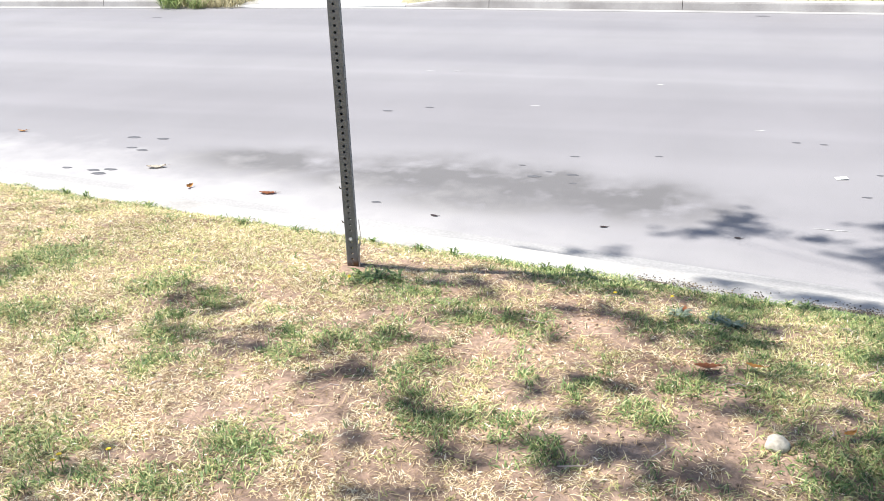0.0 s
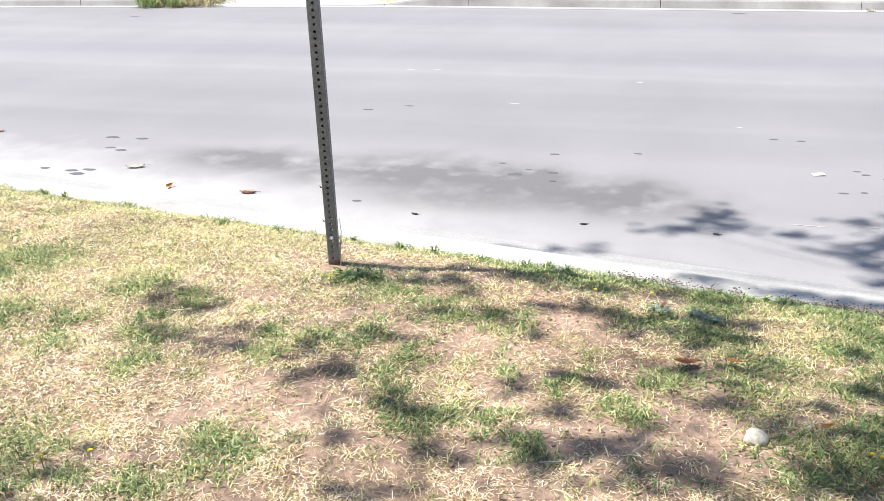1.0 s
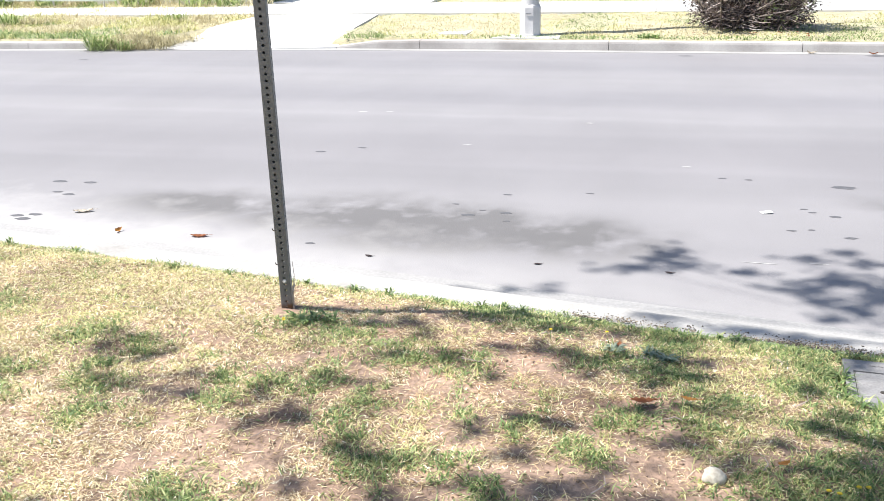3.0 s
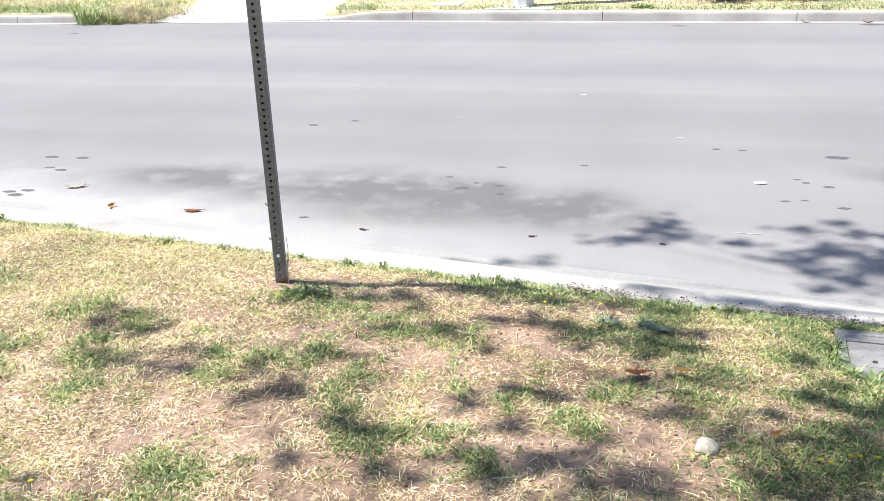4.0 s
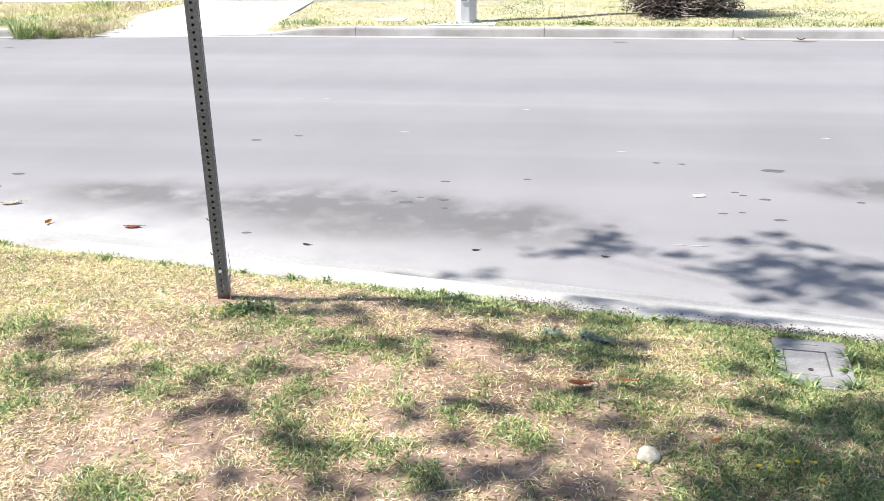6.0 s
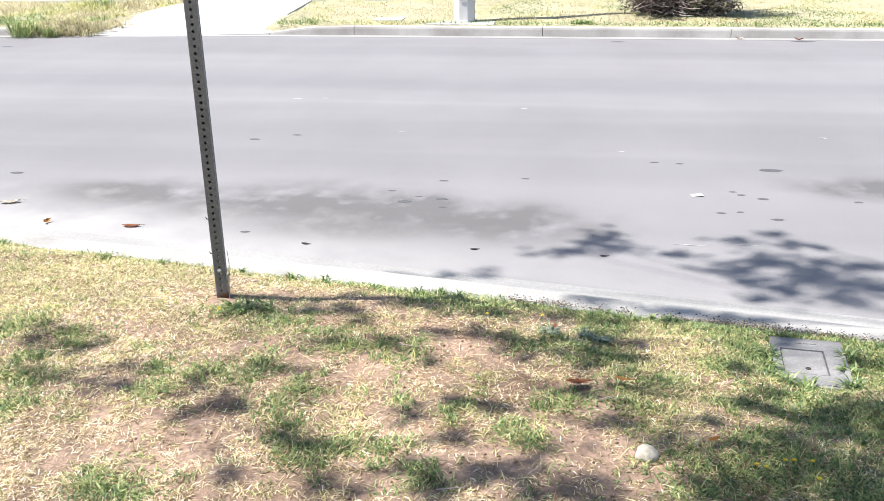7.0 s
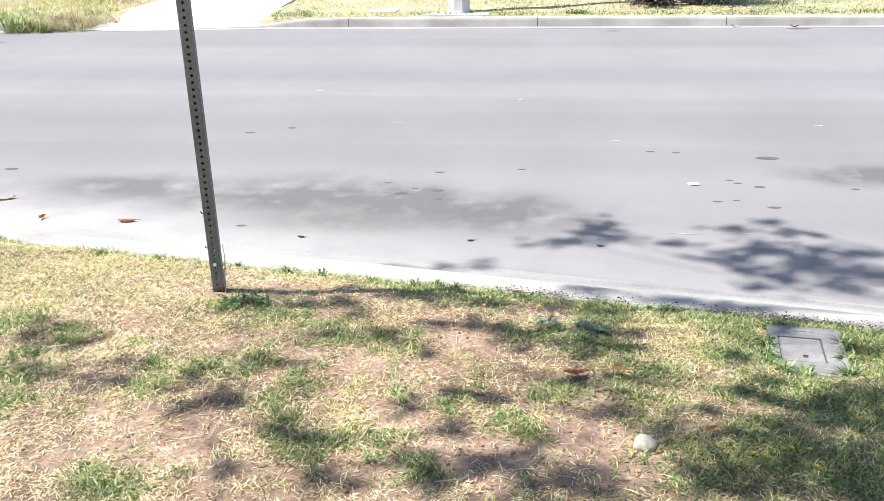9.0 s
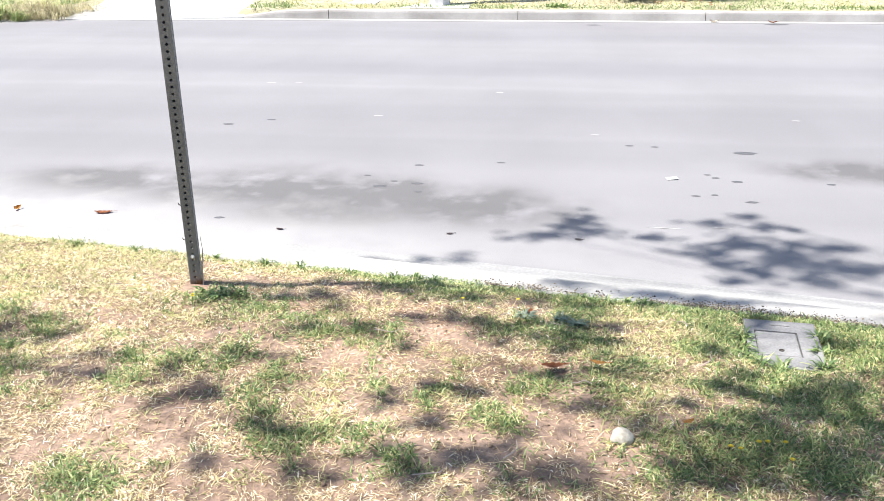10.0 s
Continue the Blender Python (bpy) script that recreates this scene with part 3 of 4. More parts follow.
# red-brown dead stalks where the grass died last
RUST_PATCHES = [(0.55, 3.15, 0.13, 0.07), (0.7, 3.1, 0.12, 0.07), (0.96, 2.77, 0.1, 0.04), (0.45, 3.0, 0.12, 0.05), (0.5, 2.86, 0.12, 0.06), (-0.05, 3.38, 0.12, 0.03), (0.07, 3.16, 0.08, 0.05), (0.3, 2.68, 0.07, 0.05)]
x, y, rs = lawn_points(260000, 39)
x, y = keep(x, y, rs, spots(x, y, RUST_PATCHES, 1.2) * np.clip(2.2 * (cover(x, y) - 0.25), 0, 0.9))
blades("thatch", "red-brown dead stalks in worn places of the lawn", x, y, lawn_z(x, y) + 0.001, 0.022, 0.0022, 0.16, M_RUST, 40, 0.2)
# half-dry standing blades
x, y, rs = lawn_points(420000, 41)
bare, pale, green = spots(x, y, BARE_PATCHES), spots(x, y, PALE_PATCHES, 1.2), spots(x, y, GREEN_PATCHES, 1.3)
edge = np.exp(-((near_kerb(x) - y) / 0.3) ** 2)
want = 0.5 * cloud_noise(x, y, 0.13, 43) + 0.6 * cloud_noise(x, y, 0.04, 44) - 0.58 + 0.34 * edge + 0.55 * pale + 0.4 * green + 0.3 * np.clip((-0.1 - x) / 0.9, 0, 1) + 0.25 * np.clip((x - 1.0) / 0.3, 0, 1)
x, y = keep(x, y, rs, np.clip(want, 0, 0.62) * (1 - 0.85 * bare))
blades("half_dry_grass", "yellow-green half dry grass between the straw", x, y, lawn_z(x, y), 0.023, 0.0027, 0.5, M_PALE, 45)
# living tufts
x, y, rs = lawn_points(820000, 51)
green, bare = spots(x, y, GREEN_PATCHES, 1.08), spots(x, y, BARE_PATCHES)
edge = np.exp(-((near_kerb(x) - y) / 0.11) ** 2) * np.clip((x + 0.2) / 0.5, 0.3, 1)
right = np.clip((x - 1.4) / 0.4, 0, 1) * np.clip((y - 2.2) / 0.2, 0.4, 1) * 0.3
clump = 0.5 * cloud_noise(x, y, 0.045, 53) + 0.5 * cloud_noise(x, y, 0.018, 57)
want = green * (0.05 + 1.3 * clump) + 0.6 * edge + right * clump * 1.5 + 1.1 * np.clip(cloud_noise(x, y, 0.09, 54) - 0.74, 0, 1)
x, y = keep(x, y, rs, np.clip(want, 0, 0.95) * 0.92 * (1 - 0.4 * bare))
blades("green_grass", "green tufts of living grass in the worn lawn", x, y, lawn_z(x, y), 0.028, 0.0031, 0.62, M_GREEN, 56)

# the rest of the lawn round about
rs = np.random.RandomState(71)
n = 190000
x, y = -13 + 23 * rs.rand(n), -8 + 14.5 * rs.rand(n)
inner = (x > -3.3 + 0.5 * cloud_noise(x, y, 0.1, 92)) & (x < 2.9) & (y > 1.3 + 0.2 * cloud_noise(x, y, 0.1, 93))
x, y = x[(y < near_kerb(x) - 0.02) & ~inner], y[(y < near_kerb(x) - 0.02) & ~inner]
mix = cloud_noise(x, y, 0.4, 72) + 0.4 * (cloud_noise(x, y, 0.12, 73) - 0.5)
for name, label, sel, m, seed in (("dry_grass", "dead straw-coloured grass of the wider lawn", mix < 0.52, M_STRAW, 74), ("half_dry_grass", "half dry grass of the wider lawn", (mix >= 0.52) & (mix < 0.7), M_PALE, 75), ("green_grass", "green grass patches of the wider lawn", mix >= 0.7, M_GREEN, 76)):
    blades(name, label, x[sel], y[sel], lawn_z(x[sel], y[sel]), 0.06, 0.02, 0.4, m, seed)

# long bleached runners lying loose on the straw
x, y, rs = lawn_points(30000, 33)
x, y = keep(x, y, rs, np.clip(0.1 + 0.25 * cloud_noise(x, y, 0.2, 34) + 0.15 * spots(x, y, BARE_PATCHES), 0, 1))
blades("dead_runners", "long bleached grass runners lying on the lawn", x, y, lawn_z(x, y) + 0.003, 0.055, 0.0019, 0.08, M_THATCH, 37, 0.1)


# crumbs of soil and chips of dead stalk on the bare places, and dark crumbs on the back of the kerb
def crumbs(label, x, y, z, r, material, rs):
    corner = np.array([(1, 0, 0), (0, 1, 0), (-1, 0, 0), (0, -1, 0), (0, 0, 0.8), (0, 0, -0.6)])
    jag = corner[None] * (0.6 + 0.8 * rs.rand(len(x), 6, 1)) * r[:, None, None]
    verts = (np.stack([x, y, z + r * 0.3], 1)[:, None, :] + jag).reshape(-1, 3)
    eight = np.array([(0, 1, 4), (1, 2, 4), (2, 3, 4), (3, 0, 4), (1, 0, 5), (2, 1, 5), (3, 2, 5), (0, 3, 5)])
    ob = raw_mesh("soil_crumbs", verts, [(eight[None] + 6 * np.arange(len(x))[:, None, None]).reshape(-1, 3)], material)
    tagged(ob, label, "soil", kind="stuff")


x, y, rs = lawn_points(40000, 81)
x, y = keep(x, y, rs, np.clip(0.1 + 0.9 * spots(x, y, BARE_PATCHES), 0, 1) * 0.45)
crumbs("small clods and chips scattered on bare soil", x, y, lawn_z(x, y), 0.0022 + 0.006 * rs.rand(len(x)) ** 3, M_CRUMB, rs)
# dark crumbs: soil litter near the box, elsewhere colour standing in for kerb shade
rs = np.random.RandomState(83)
x = 0.3 + 2.3 * rs.rand(70000)
off = -0.02 + 0.11 * rs.rand(70000) ** 1.6
thick = 0.75 * cloud_noise(x, off, 0.2, 84) + 0.5 * cloud_noise(x, off, 0.04, 85) - 0.42 + 0.45 * np.exp(-((x - 1.75) / 0.25) ** 2)
near = rs.rand(70000) < np.clip(thick, 0, 1) * np.clip((x - 0.3) / 0.5, 0, 1) * np.exp(-np.clip(off, 0, 1) / 0.028)
x, off = x[near], off[near]
crumbs("dark crumbs on the kerb's back, part soil litter, part painted shade", x, near_kerb(x) + off, np.where(off > 0.0, 0.1492, 0.138), 0.0012 + 0.0042 * rs.rand(len(x)) ** 3, M_LITTER_SHADE, rs)

# across the street: the verge and the yards
rs = np.random.RandomState(61)
n = 300000
x, y = -17 + 29 * rs.rand(n), 14.0 + 10.2 * rs.rand(n) ** 1.4
pf = path_front(x)
on_path = (y > pf - 0.03 + 0.1 * cloud_noise(x, y, 0.3, 68)) & (y < pf + np.where(x < -6.9, 1.2, 2.03))
on_drive = (x > -6.65 + 0.1 * np.clip(y - 14.2, 0, 3.5)) & (x < -3.68 - 0.075 * np.clip(y - 14.5, 0, 3.5)) & (y < 18.5) | (x > -7.05) & (x < -3.45) & (y > 18.5)
lump = cloud_noise(x, y, 0.5, 62)
ok = (~on_path | (x < -7) & (rs.rand(n) < 0.35)) & ~on_drive & (y > far_kerb(x) + 0.2) & (rs.rand(n) < 0.35 + 0.65 * lump)
ok &= ~((x < -7.2) & (y > 19.8))
x, y = x[ok], y[ok]
tall = np.where(x < -6.2, 0.12, 0.045 + 0.035 * np.exp(-((y - 14.8) / 0.25) ** 2)) * (0.6 + 0.8 * cloud_noise(x, y, 0.4, 63))
greenish = cloud_noise(x, y, 0.9, 64) + 0.9 * np.exp(-((x - 4.1) ** 2 / 2.2 + (y - 15.6) ** 2 / 1.6)) + 0.5 * np.exp(-((y - 14.85) / 0.25) ** 2) + 0.25 * np.clip((y - 20.3) / 0.5, 0, 1)
for name, label, sel, m, seed in (("dry_grass", "bleached dry grass on the far verge", greenish < 0.52, M_HAY, 65), ("half_dry_grass", "yellowish grass on the far verge and yards", (greenish >= 0.52) & (greenish < 0.8), M_PALE, 66), ("green_grass", "green grass growing near the far kerb", greenish >= 0.8, M_GREEN, 67)):
    blades(name, label, x[sel], y[sel], verge_z(x[sel], y[sel]) - 0.02, tall[sel], 0.0085, 0.8, m, seed)


# ---- perforated sign post ----
def sign_post():
    foot = Vector((-0.372, 3.394, float(lawn_z(-0.372, 3.394))))
    lean = Vector((0.029, -0.129, 1.012)).normalized()
    owner = new("sign_post")
    up = Vector((0, 0, 1)).rotation_difference(lean).to_matrix().to_4x4()
    owner.matrix_world = Matrix.Translation(foot) @ up @ pose(0, 0, 0, 0, 0, 13)
    tagged(owner, "perforated square galvanised steel sign post set in the lawn", "sign post")
    half, pitch, hole, wall = 0.0222, 0.0254, 0.0056, 0.0027
    bm = bmesh.new()
    start, count = -0.005 - 4 * pitch, 92
    for face in range(4):
        spin = Matrix.Rotation(face * math.pi / 2, 4, "Z")
        put = lambda u, w, zz: bm.verts.new(spin @ Vector((u, -half + w, zz)))
        for i in range(count):
            z0 = start + i * pitch
            zc, z1 = z0 + pitch / 2, z0 + pitch
            f = half - 0.003
            ring = [(f, zc), (f, z1), (0, z1), (-f, z1), (-f, zc), (-f, z0), (0, z0), (f, z0)]
            outer = [put(u, 0, zz) for u, zz in ring]
            lip = [put(hole * math.cos(k * math.pi / 4), 0, zc + hole * math.sin(k * math.pi / 4)) for k in range(8)]
            deep = [put(hole * math.cos(k * math.pi / 4), wall, zc + hole * math.sin(k * math.pi / 4)) for k in range(8)]
            inner = [put(u * 0.9, wall, zz) for u, zz in ring]
            for k in range(8):
                j = (k + 1) % 8
                bm.faces.new((outer[k], outer[j], lip[j], lip[k]))
                bm.faces.new((lip[k], lip[j], deep[j], deep[k]))
                bm.faces.new((deep[k], deep[j], inner[j], inner[k]))
            # the rounded corner of the tube
            arc = [(f, 0.0), (f + 0.0021, 0.0009), (half, 0.003)]
            lo, hi = [put(u, w, z0) for u, w in arc], [put(u, w, z1) for u, w in arc]
            for k in range(2):
                bm.faces.new((lo[k], lo[k + 1], hi[k + 1], hi[k]))
    bmesh.ops.remove_doubles(bm, verts=bm.verts, dist=0.0002)
    part("tube", bm, M_STEEL, owner)
    bm = bmesh.new()
    lathe(bm, [(0.0085, 0.0), (0.0085, 0.004), (0.005, 0.006), (0.0045, 0.016)], 6)
    b = part("bolt", bm, M_BOLT, owner, "small pale bolt end")
    b.matrix_basis = pose(-0.001, -half, 0.026 + 4 * pitch - 0.005, 90, 0, 20)
    for z, s in ((0.335, -1), (0.19, -1)):
        bm = bmesh.new()
        tube(bm, [(0, 0, 0), (s * 0.006, -0.002, 0.003), (s * 0.009, -0.003, 0.012)], [0.003, 0.0025, 0.001], 5)
        b = part("burr", bm, M_STEEL, owner)
        b.matrix_basis = pose(s * half, -0.012, z)


sign_post()

bm = bmesh.new()
tube(bm, [(0, 0, 0), (0.004, 0, 0.09), (0.008, 0.004, 0.15), (0.004, 0.002, 0.205)], [0.0022, 0.002, 0.0016, 0.0008], 5)
tube(bm, [(0.004, 0, 0.085), (-0.004, -0.004, 0.11), (-0.01, -0.004, 0.12)], [0.004, 0.003, 0.001], 5)
tube(bm, [(0.005, 0, 0.10), (0.009, -0.003, 0.118)], [0.005, 0.002], 5)
stem = tagged(part("dry_weed", bm, M_TWIG), "thin dry weed stem standing beside the sign post", "weed")
stem.location = (-0.339, 3.375, float(lawn_z(-0.339, 3.375)) - 0.005)


# ---- meter box in the lawn ----
def meter_box():
    x, y = METER_BOX
    z = 0.155
    owner = thing("meter_box", "square concrete utility box flush in the grass", "utility box", (x, y, z), -6)
    bm = bmesh.new()
    o, p, ly = 0.122, 0.195, 0.098
    w, e = -0.088, 0.05
    for x0, x1, y0, y1 in ((-o, w - 0.004, -p, p), (e + 0.004, o, -p, p), (w - 0.004, e + 0.004, ly + 0.004, p), (w - 0.004, e + 0.004, -p, -ly - 0.004)):
        box(bm, x0, x1, y0, y1, -0.08, 0.016)
    part("collar", bm, M_LID, owner)
    bm = bmesh.new()
    box(bm, w - 0.003, e + 0.003, -ly - 0.003, ly + 0.003, -0.06, -0.004)
    part("dirt_seat", bm, M_GROOVE, owner)
    bm = bmesh.new()
    box(bm, w, e, -ly, ly, -0.003, 0.014, 0.003)
    lid = part("lid", bm, M_LID, owner, "rectangular concrete lid")
    bm = bmesh.new()
    lathe(bm, [(0.009, 0.0), (0.009, 0.002), (0.006, 0.002), (0.006, 0.001)], 12)
    k = part("keyhole", bm, M_GROOVE, lid)
    k.location = (-0.012, -0.055, 0.0145)
    for i in range(3):
        bm = bmesh.new()
        box(bm, -0.035 + 0.025 * i, -0.016 + 0.025 * i, p - 0.045, p - 0.03, 0.016, 0.0185, 0.001)
        part("raised_mark", bm, M_LID, owner)


meter_box()


# ---- stones and leaves ----
def pebble(name, label, at, size, seed, material):
    bm = bmesh.new()
    bmesh.ops.create_icosphere(bm, subdivisions=3, radius=1.0)
    for v in bm.verts:
        k = 1 + 0.2 * noise.noise(v.co * 0.9 + Vector((seed, 0, 0))) + 0.09 * noise.noise(v.co * 2.6)
        v.co = Vector((v.co.x * size[0] * k, v.co.y * size[1] * k, max(v.co.z, -0.6) * size[2] * k))
    ob = part(name, bm, material, smooth=True)
    ob.matrix_world = pose(at[0], at[1], at[2] + size[2] * 0.45, 0, 8, 15 * seed)
    return tagged(ob, label, "stone")


pebble("stone", "rounded whitish stone lying on bare soil", (1.205, 2.315, float(lawn_z(1.205, 2.315))), (0.034, 0.027, 0.025), 2, M_STONE)


def leaf_mesh(bm, length, width, curl, lobes, seed, at=(0, 0, 0)):
    """One dried leaf: a curled, lobed blade with a stalk."""
    rs = random.Random(seed)
    n = 8
    mid, lo, hi = [], [], []
    for i in range(n + 1):
        u = i / n
        w = width / 2 * math.sin(math.pi * min(u * 0.94 + 0.05, 1)) ** 0.7 * (1 - lobes * (i % 2) * rs.uniform(0.6, 1))
        z = curl * length * (4 * (u - 0.5) ** 2) * rs.uniform(0.8, 1.1)
        mid.append(bm.verts.new((at[0] + (u - 0.5) * length, at[1], at[2] + z * 0.5)))
        lo.append(bm.verts.new((at[0] + (u - 0.5) * length, at[1] - w, at[2] + z + curl * w * 1.3)))
        hi.append(bm.verts.new((at[0] + (u - 0.5) * length, at[1] + w, at[2] + z * 0.7 + curl * w * rs.uniform(0.5, 1.6))))
    for i in range(n):
        bm.faces.new((mid[i], lo[i], lo[i + 1], mid[i + 1]))
        bm.faces.new((hi[i], mid[i], mid[i + 1], hi[i + 1]))


def fallen_leaf(label, x, y, z, length, turn, material, curl=0.25, lobes=0.4, tilt=0.0):
    bm = bmesh.new()
    leaf_mesh(bm, length, length * 0.55, curl, lobes, int(abs(x * 100)) + 7)
    bmesh.ops.solidify(bm, geom=list(bm.faces), thickness=0.0008)
    tube(bm, [(length * 0.45, 0, curl * length * 0.4), (length * 0.62, 0.004, curl * length * 0.5), (length * 0.75, 0.01, curl * length * 0.4)], [0.0016, 0.0014, 0.001], 4)
    ob = part("fallen_leaf", bm, material)
    ob.matrix_world = pose(x, y, z + 0.004, tilt, 0, turn)
    return tagged(ob, label, "leaf")


gz = lambda x, y: float(lawn_z(x, y)) + 0.012
fallen_leaf("curled red-brown dead leaf on the lawn", 1.02, 2.715, gz(1.02, 2.715) + 0.006, 0.075, 10, M_BROWN, 0.12)
fallen_leaf("orange dead leaf lying in the grass", 1.157, 2.735, gz(1.157, 2.735) + 0.012, 0.052, -15, M_ORANGE, 0.15)
fallen_leaf("orange dead leaf lying in the grass", 1.387, 2.38, gz(1.387, 2.38) + 0.01, 0.042, 40, M_ORANGE, 0.15)
fallen_leaf("small brown dead leaf in the grass", 0.93, 3.24, gz(0.93, 3.24), 0.05, 80, M_BROWN, 0.2)
fallen_leaf("dry red-brown leaf on the asphalt", -1.48, 4.9, 0.0, 0.1, 8, M_BROWN, 0.12)
fallen_leaf("yellow curled leaf standing on the asphalt", -2.0, 4.91, 0.004, 0.055, 80, M_ORANGE, 0.5, 0.2, 40)
fallen_leaf("large bleached leaf curled up on the asphalt", -2.44, 5.28, 0.0, 0.12, 25, M_TAN, 0.16, 0.2, 0)
fallen_leaf("dark withered leaf on the asphalt", -0.42, 4.71, 0.0, 0.045, -20, M_DARKLEAF, 0.05, 0.2)
fallen_leaf("dark withered leaf on the asphalt", 0.48, 4.72, 0.0, 0.042, 10, M_DARKLEAF, 0.05, 0.2)
fallen_leaf("dark withered leaf on the asphalt", 1.14, 4.69, 0.0, 0.04, -10, M_DARKLEAF, 0.05, 0.2)
fallen_leaf("dry leaf in the far gutter", 3.2, 14.36, 0.004, 0.14, 20, M_TAN, 0.3)
fallen_leaf("dry leaf in the far gutter", 4.0, 14.34, 0.004, 0.12, -30, M_BROWN, 0.3)
fallen_leaf("yellowish dry leaf in the far gutter", 5.9, 14.35, 0.004, 0.2, 5, M_ORANGE, 0.2)
fallen_leaf("small yellow leaf on the asphalt", -4.01, 6.0, 0.0, 0.07, 10, M_ORANGE, 0.2)

bm = bmesh.new()
box(bm, -0.034, 0.034, -0.024, 0.024, 0, 0.004, 0.0015)
for v in bm.verts:
    v.co.z += 0.012 * max(0, v.co.x * 18) ** 2
paper = tagged(part("paper_scrap", bm, M_WHITE), "small crumpled white paper scrap on the asphalt", "litter")
paper.matrix_world = pose(1.73, 5.9, 0.002, 0, 0, 12)


def tar_spot(x, y, rx, ry, seed):
    bm = bmesh.new()
    rs = random.Random(seed)
    ring = [bm.verts.new((rx * rs.uniform(0.75, 1.1) * math.cos(k * math.pi / 7), ry * rs.uniform(0.75, 1.1) * math.sin(k * math.pi / 7), 0)) for k in range(14)]
    c = bm.verts.new((0, 0, 0.0015))
    for k in range(14):
        bm.faces.new((ring[k], ring[(k + 1) % 14], c))
    ob = part("oil_spot", bm, M_TAR, road)
    ob.location = (x, y, 0.0012)


for i, (x, y, r) in enumerate(((0.18, 5.66, 0.05), (0.21, 5.48, 0.03), (0.13, 6.1, 0.04), (0.03, 5.7, 0.03), (-0.04, 5.58, 0.06), (-0.16, 5.82, 0.03), (0.66, 6.21, 0.035), (1.83, 5.54, 0.035), (1.94, 5.57, 0.03),
                             (2.12, 5.87, 0.05), (2.0, 5.95, 0.035), (1.96, 6.02, 0.03), (2.13, 5.44, 0.05), (2.29, 6.61, 0.11), (2.67, 5.86, 0.04), (1.7, 6.74, 0.04), (1.53, 6.76, 0.04),
                             (-3.02, 5.16, 0.05), (-2.81, 5.14, 0.06), (-2.71, 5.18, 0.06), (-2.73, 5.08, 0.07), (-2.82, 6.0, 0.06), (-3.06, 6.0, 0.07), (-2.79, 5.67, 0.06), (-2.9, 5.72, 0.05), (-1.24, 7.41, 0.05),
                             (-1.53, 7.22, 0.06), (-0.81, 4.88, 0.04), (-6.98, 12.8, 0.1), (1.49, 13.96, 0.14), (4.02, 14.17, 0.2))):
    tar_spot(x, y, r * 0.8, r * 0.42, 300 + i)
for x, y, rx, ry, turn in ((1.6, 4.92, 0.1, 0.005, -3), (1.89, 4.95, 0.07, 0.004, -3), (-1.71, 9.06, 0.06, 0.02, 3), (-1.45, 9.1, 0.045, 0.018, 8), (0.5, 8.72, 0.04, 0.02, 0), (-0.42, 7.63, 0.05, 0.015, 10), (2.87, 7.7, 0.04, 0.015, 0), (1.3, 7.08, 0.04, 0.012, 0)):
    bm = bmesh.new()
    rs = random.Random(int(x * 50))
    ring = [bm.verts.new((rx * rs.uniform(0.6, 1.1) * math.cos(k * math.pi / 5), ry * rs.uniform(0.5, 1.2) * math.sin(k * math.pi / 5), 0.002)) for k in range(10)]
    bm.faces.new(ring)
    ob = part("paint_fleck", bm, M_FLECK, road, "worn fleck of white paint")
    ob.matrix_world = pose(x, y, 0.0, 0, 0, turn)


# ---- small plants in the lawn ----
def flower(x, y, h, seed):
    rs = random.Random(seed)
    owner = thing("dandelion", "small yellow dandelion flower in the grass", "flower", (x, y, float(lawn_z(x, y))), rs.uniform(0, 360), "yellow flowers in the lawn")
    bm = bmesh.new()
    tube(bm, [(0, 0, 0), (0.003, 0.002, h * 0.6), (0.005, 0.0, h)], [0.0014, 0.0012, 0.001], 5)
    part("stem", bm, M_GREEN, owner)
    bm = bmesh.new()
    for ring, k, tilt in ((0.0062, 13, 0.25), (0.0045, 10, 0.7)):
        for i in range(k):
            a = 2 * math.pi * i / k
            c, s = math.cos(a), math.sin(a)
            w = 0.0036
            bm.faces.new([bm.verts.new(p) for p in ((0.005 - s * w * 0.4, c * w * 0.4, h), (0.005 + c * ring - s * w, s * ring + c * w, h + ring * tilt), (0.005 + c * ring * 1.15, s * ring * 1.15, h + ring * tilt), (0.005 + c * ring + s * w, s * ring - c * w, h + ring * tilt))])
    part("petals", bm, M_YELLOW, owner)


for i, (x, y) in enumerate(((-0.31, 3.18), (-0.3, 3.15), (1.48, 2.24), (1.5, 2.26), (1.56, 2.29), (1.575, 2.285), (1.63, 2.3), (1.62, 2.2), (0.69, 3.25), (0.89, 3.32), (-0.57, 1.75), (-0.56, 1.78), (-0.46, 1.83))):
    flower(x, y, 0.034 + 0.006 * (i % 3), 90 + i)


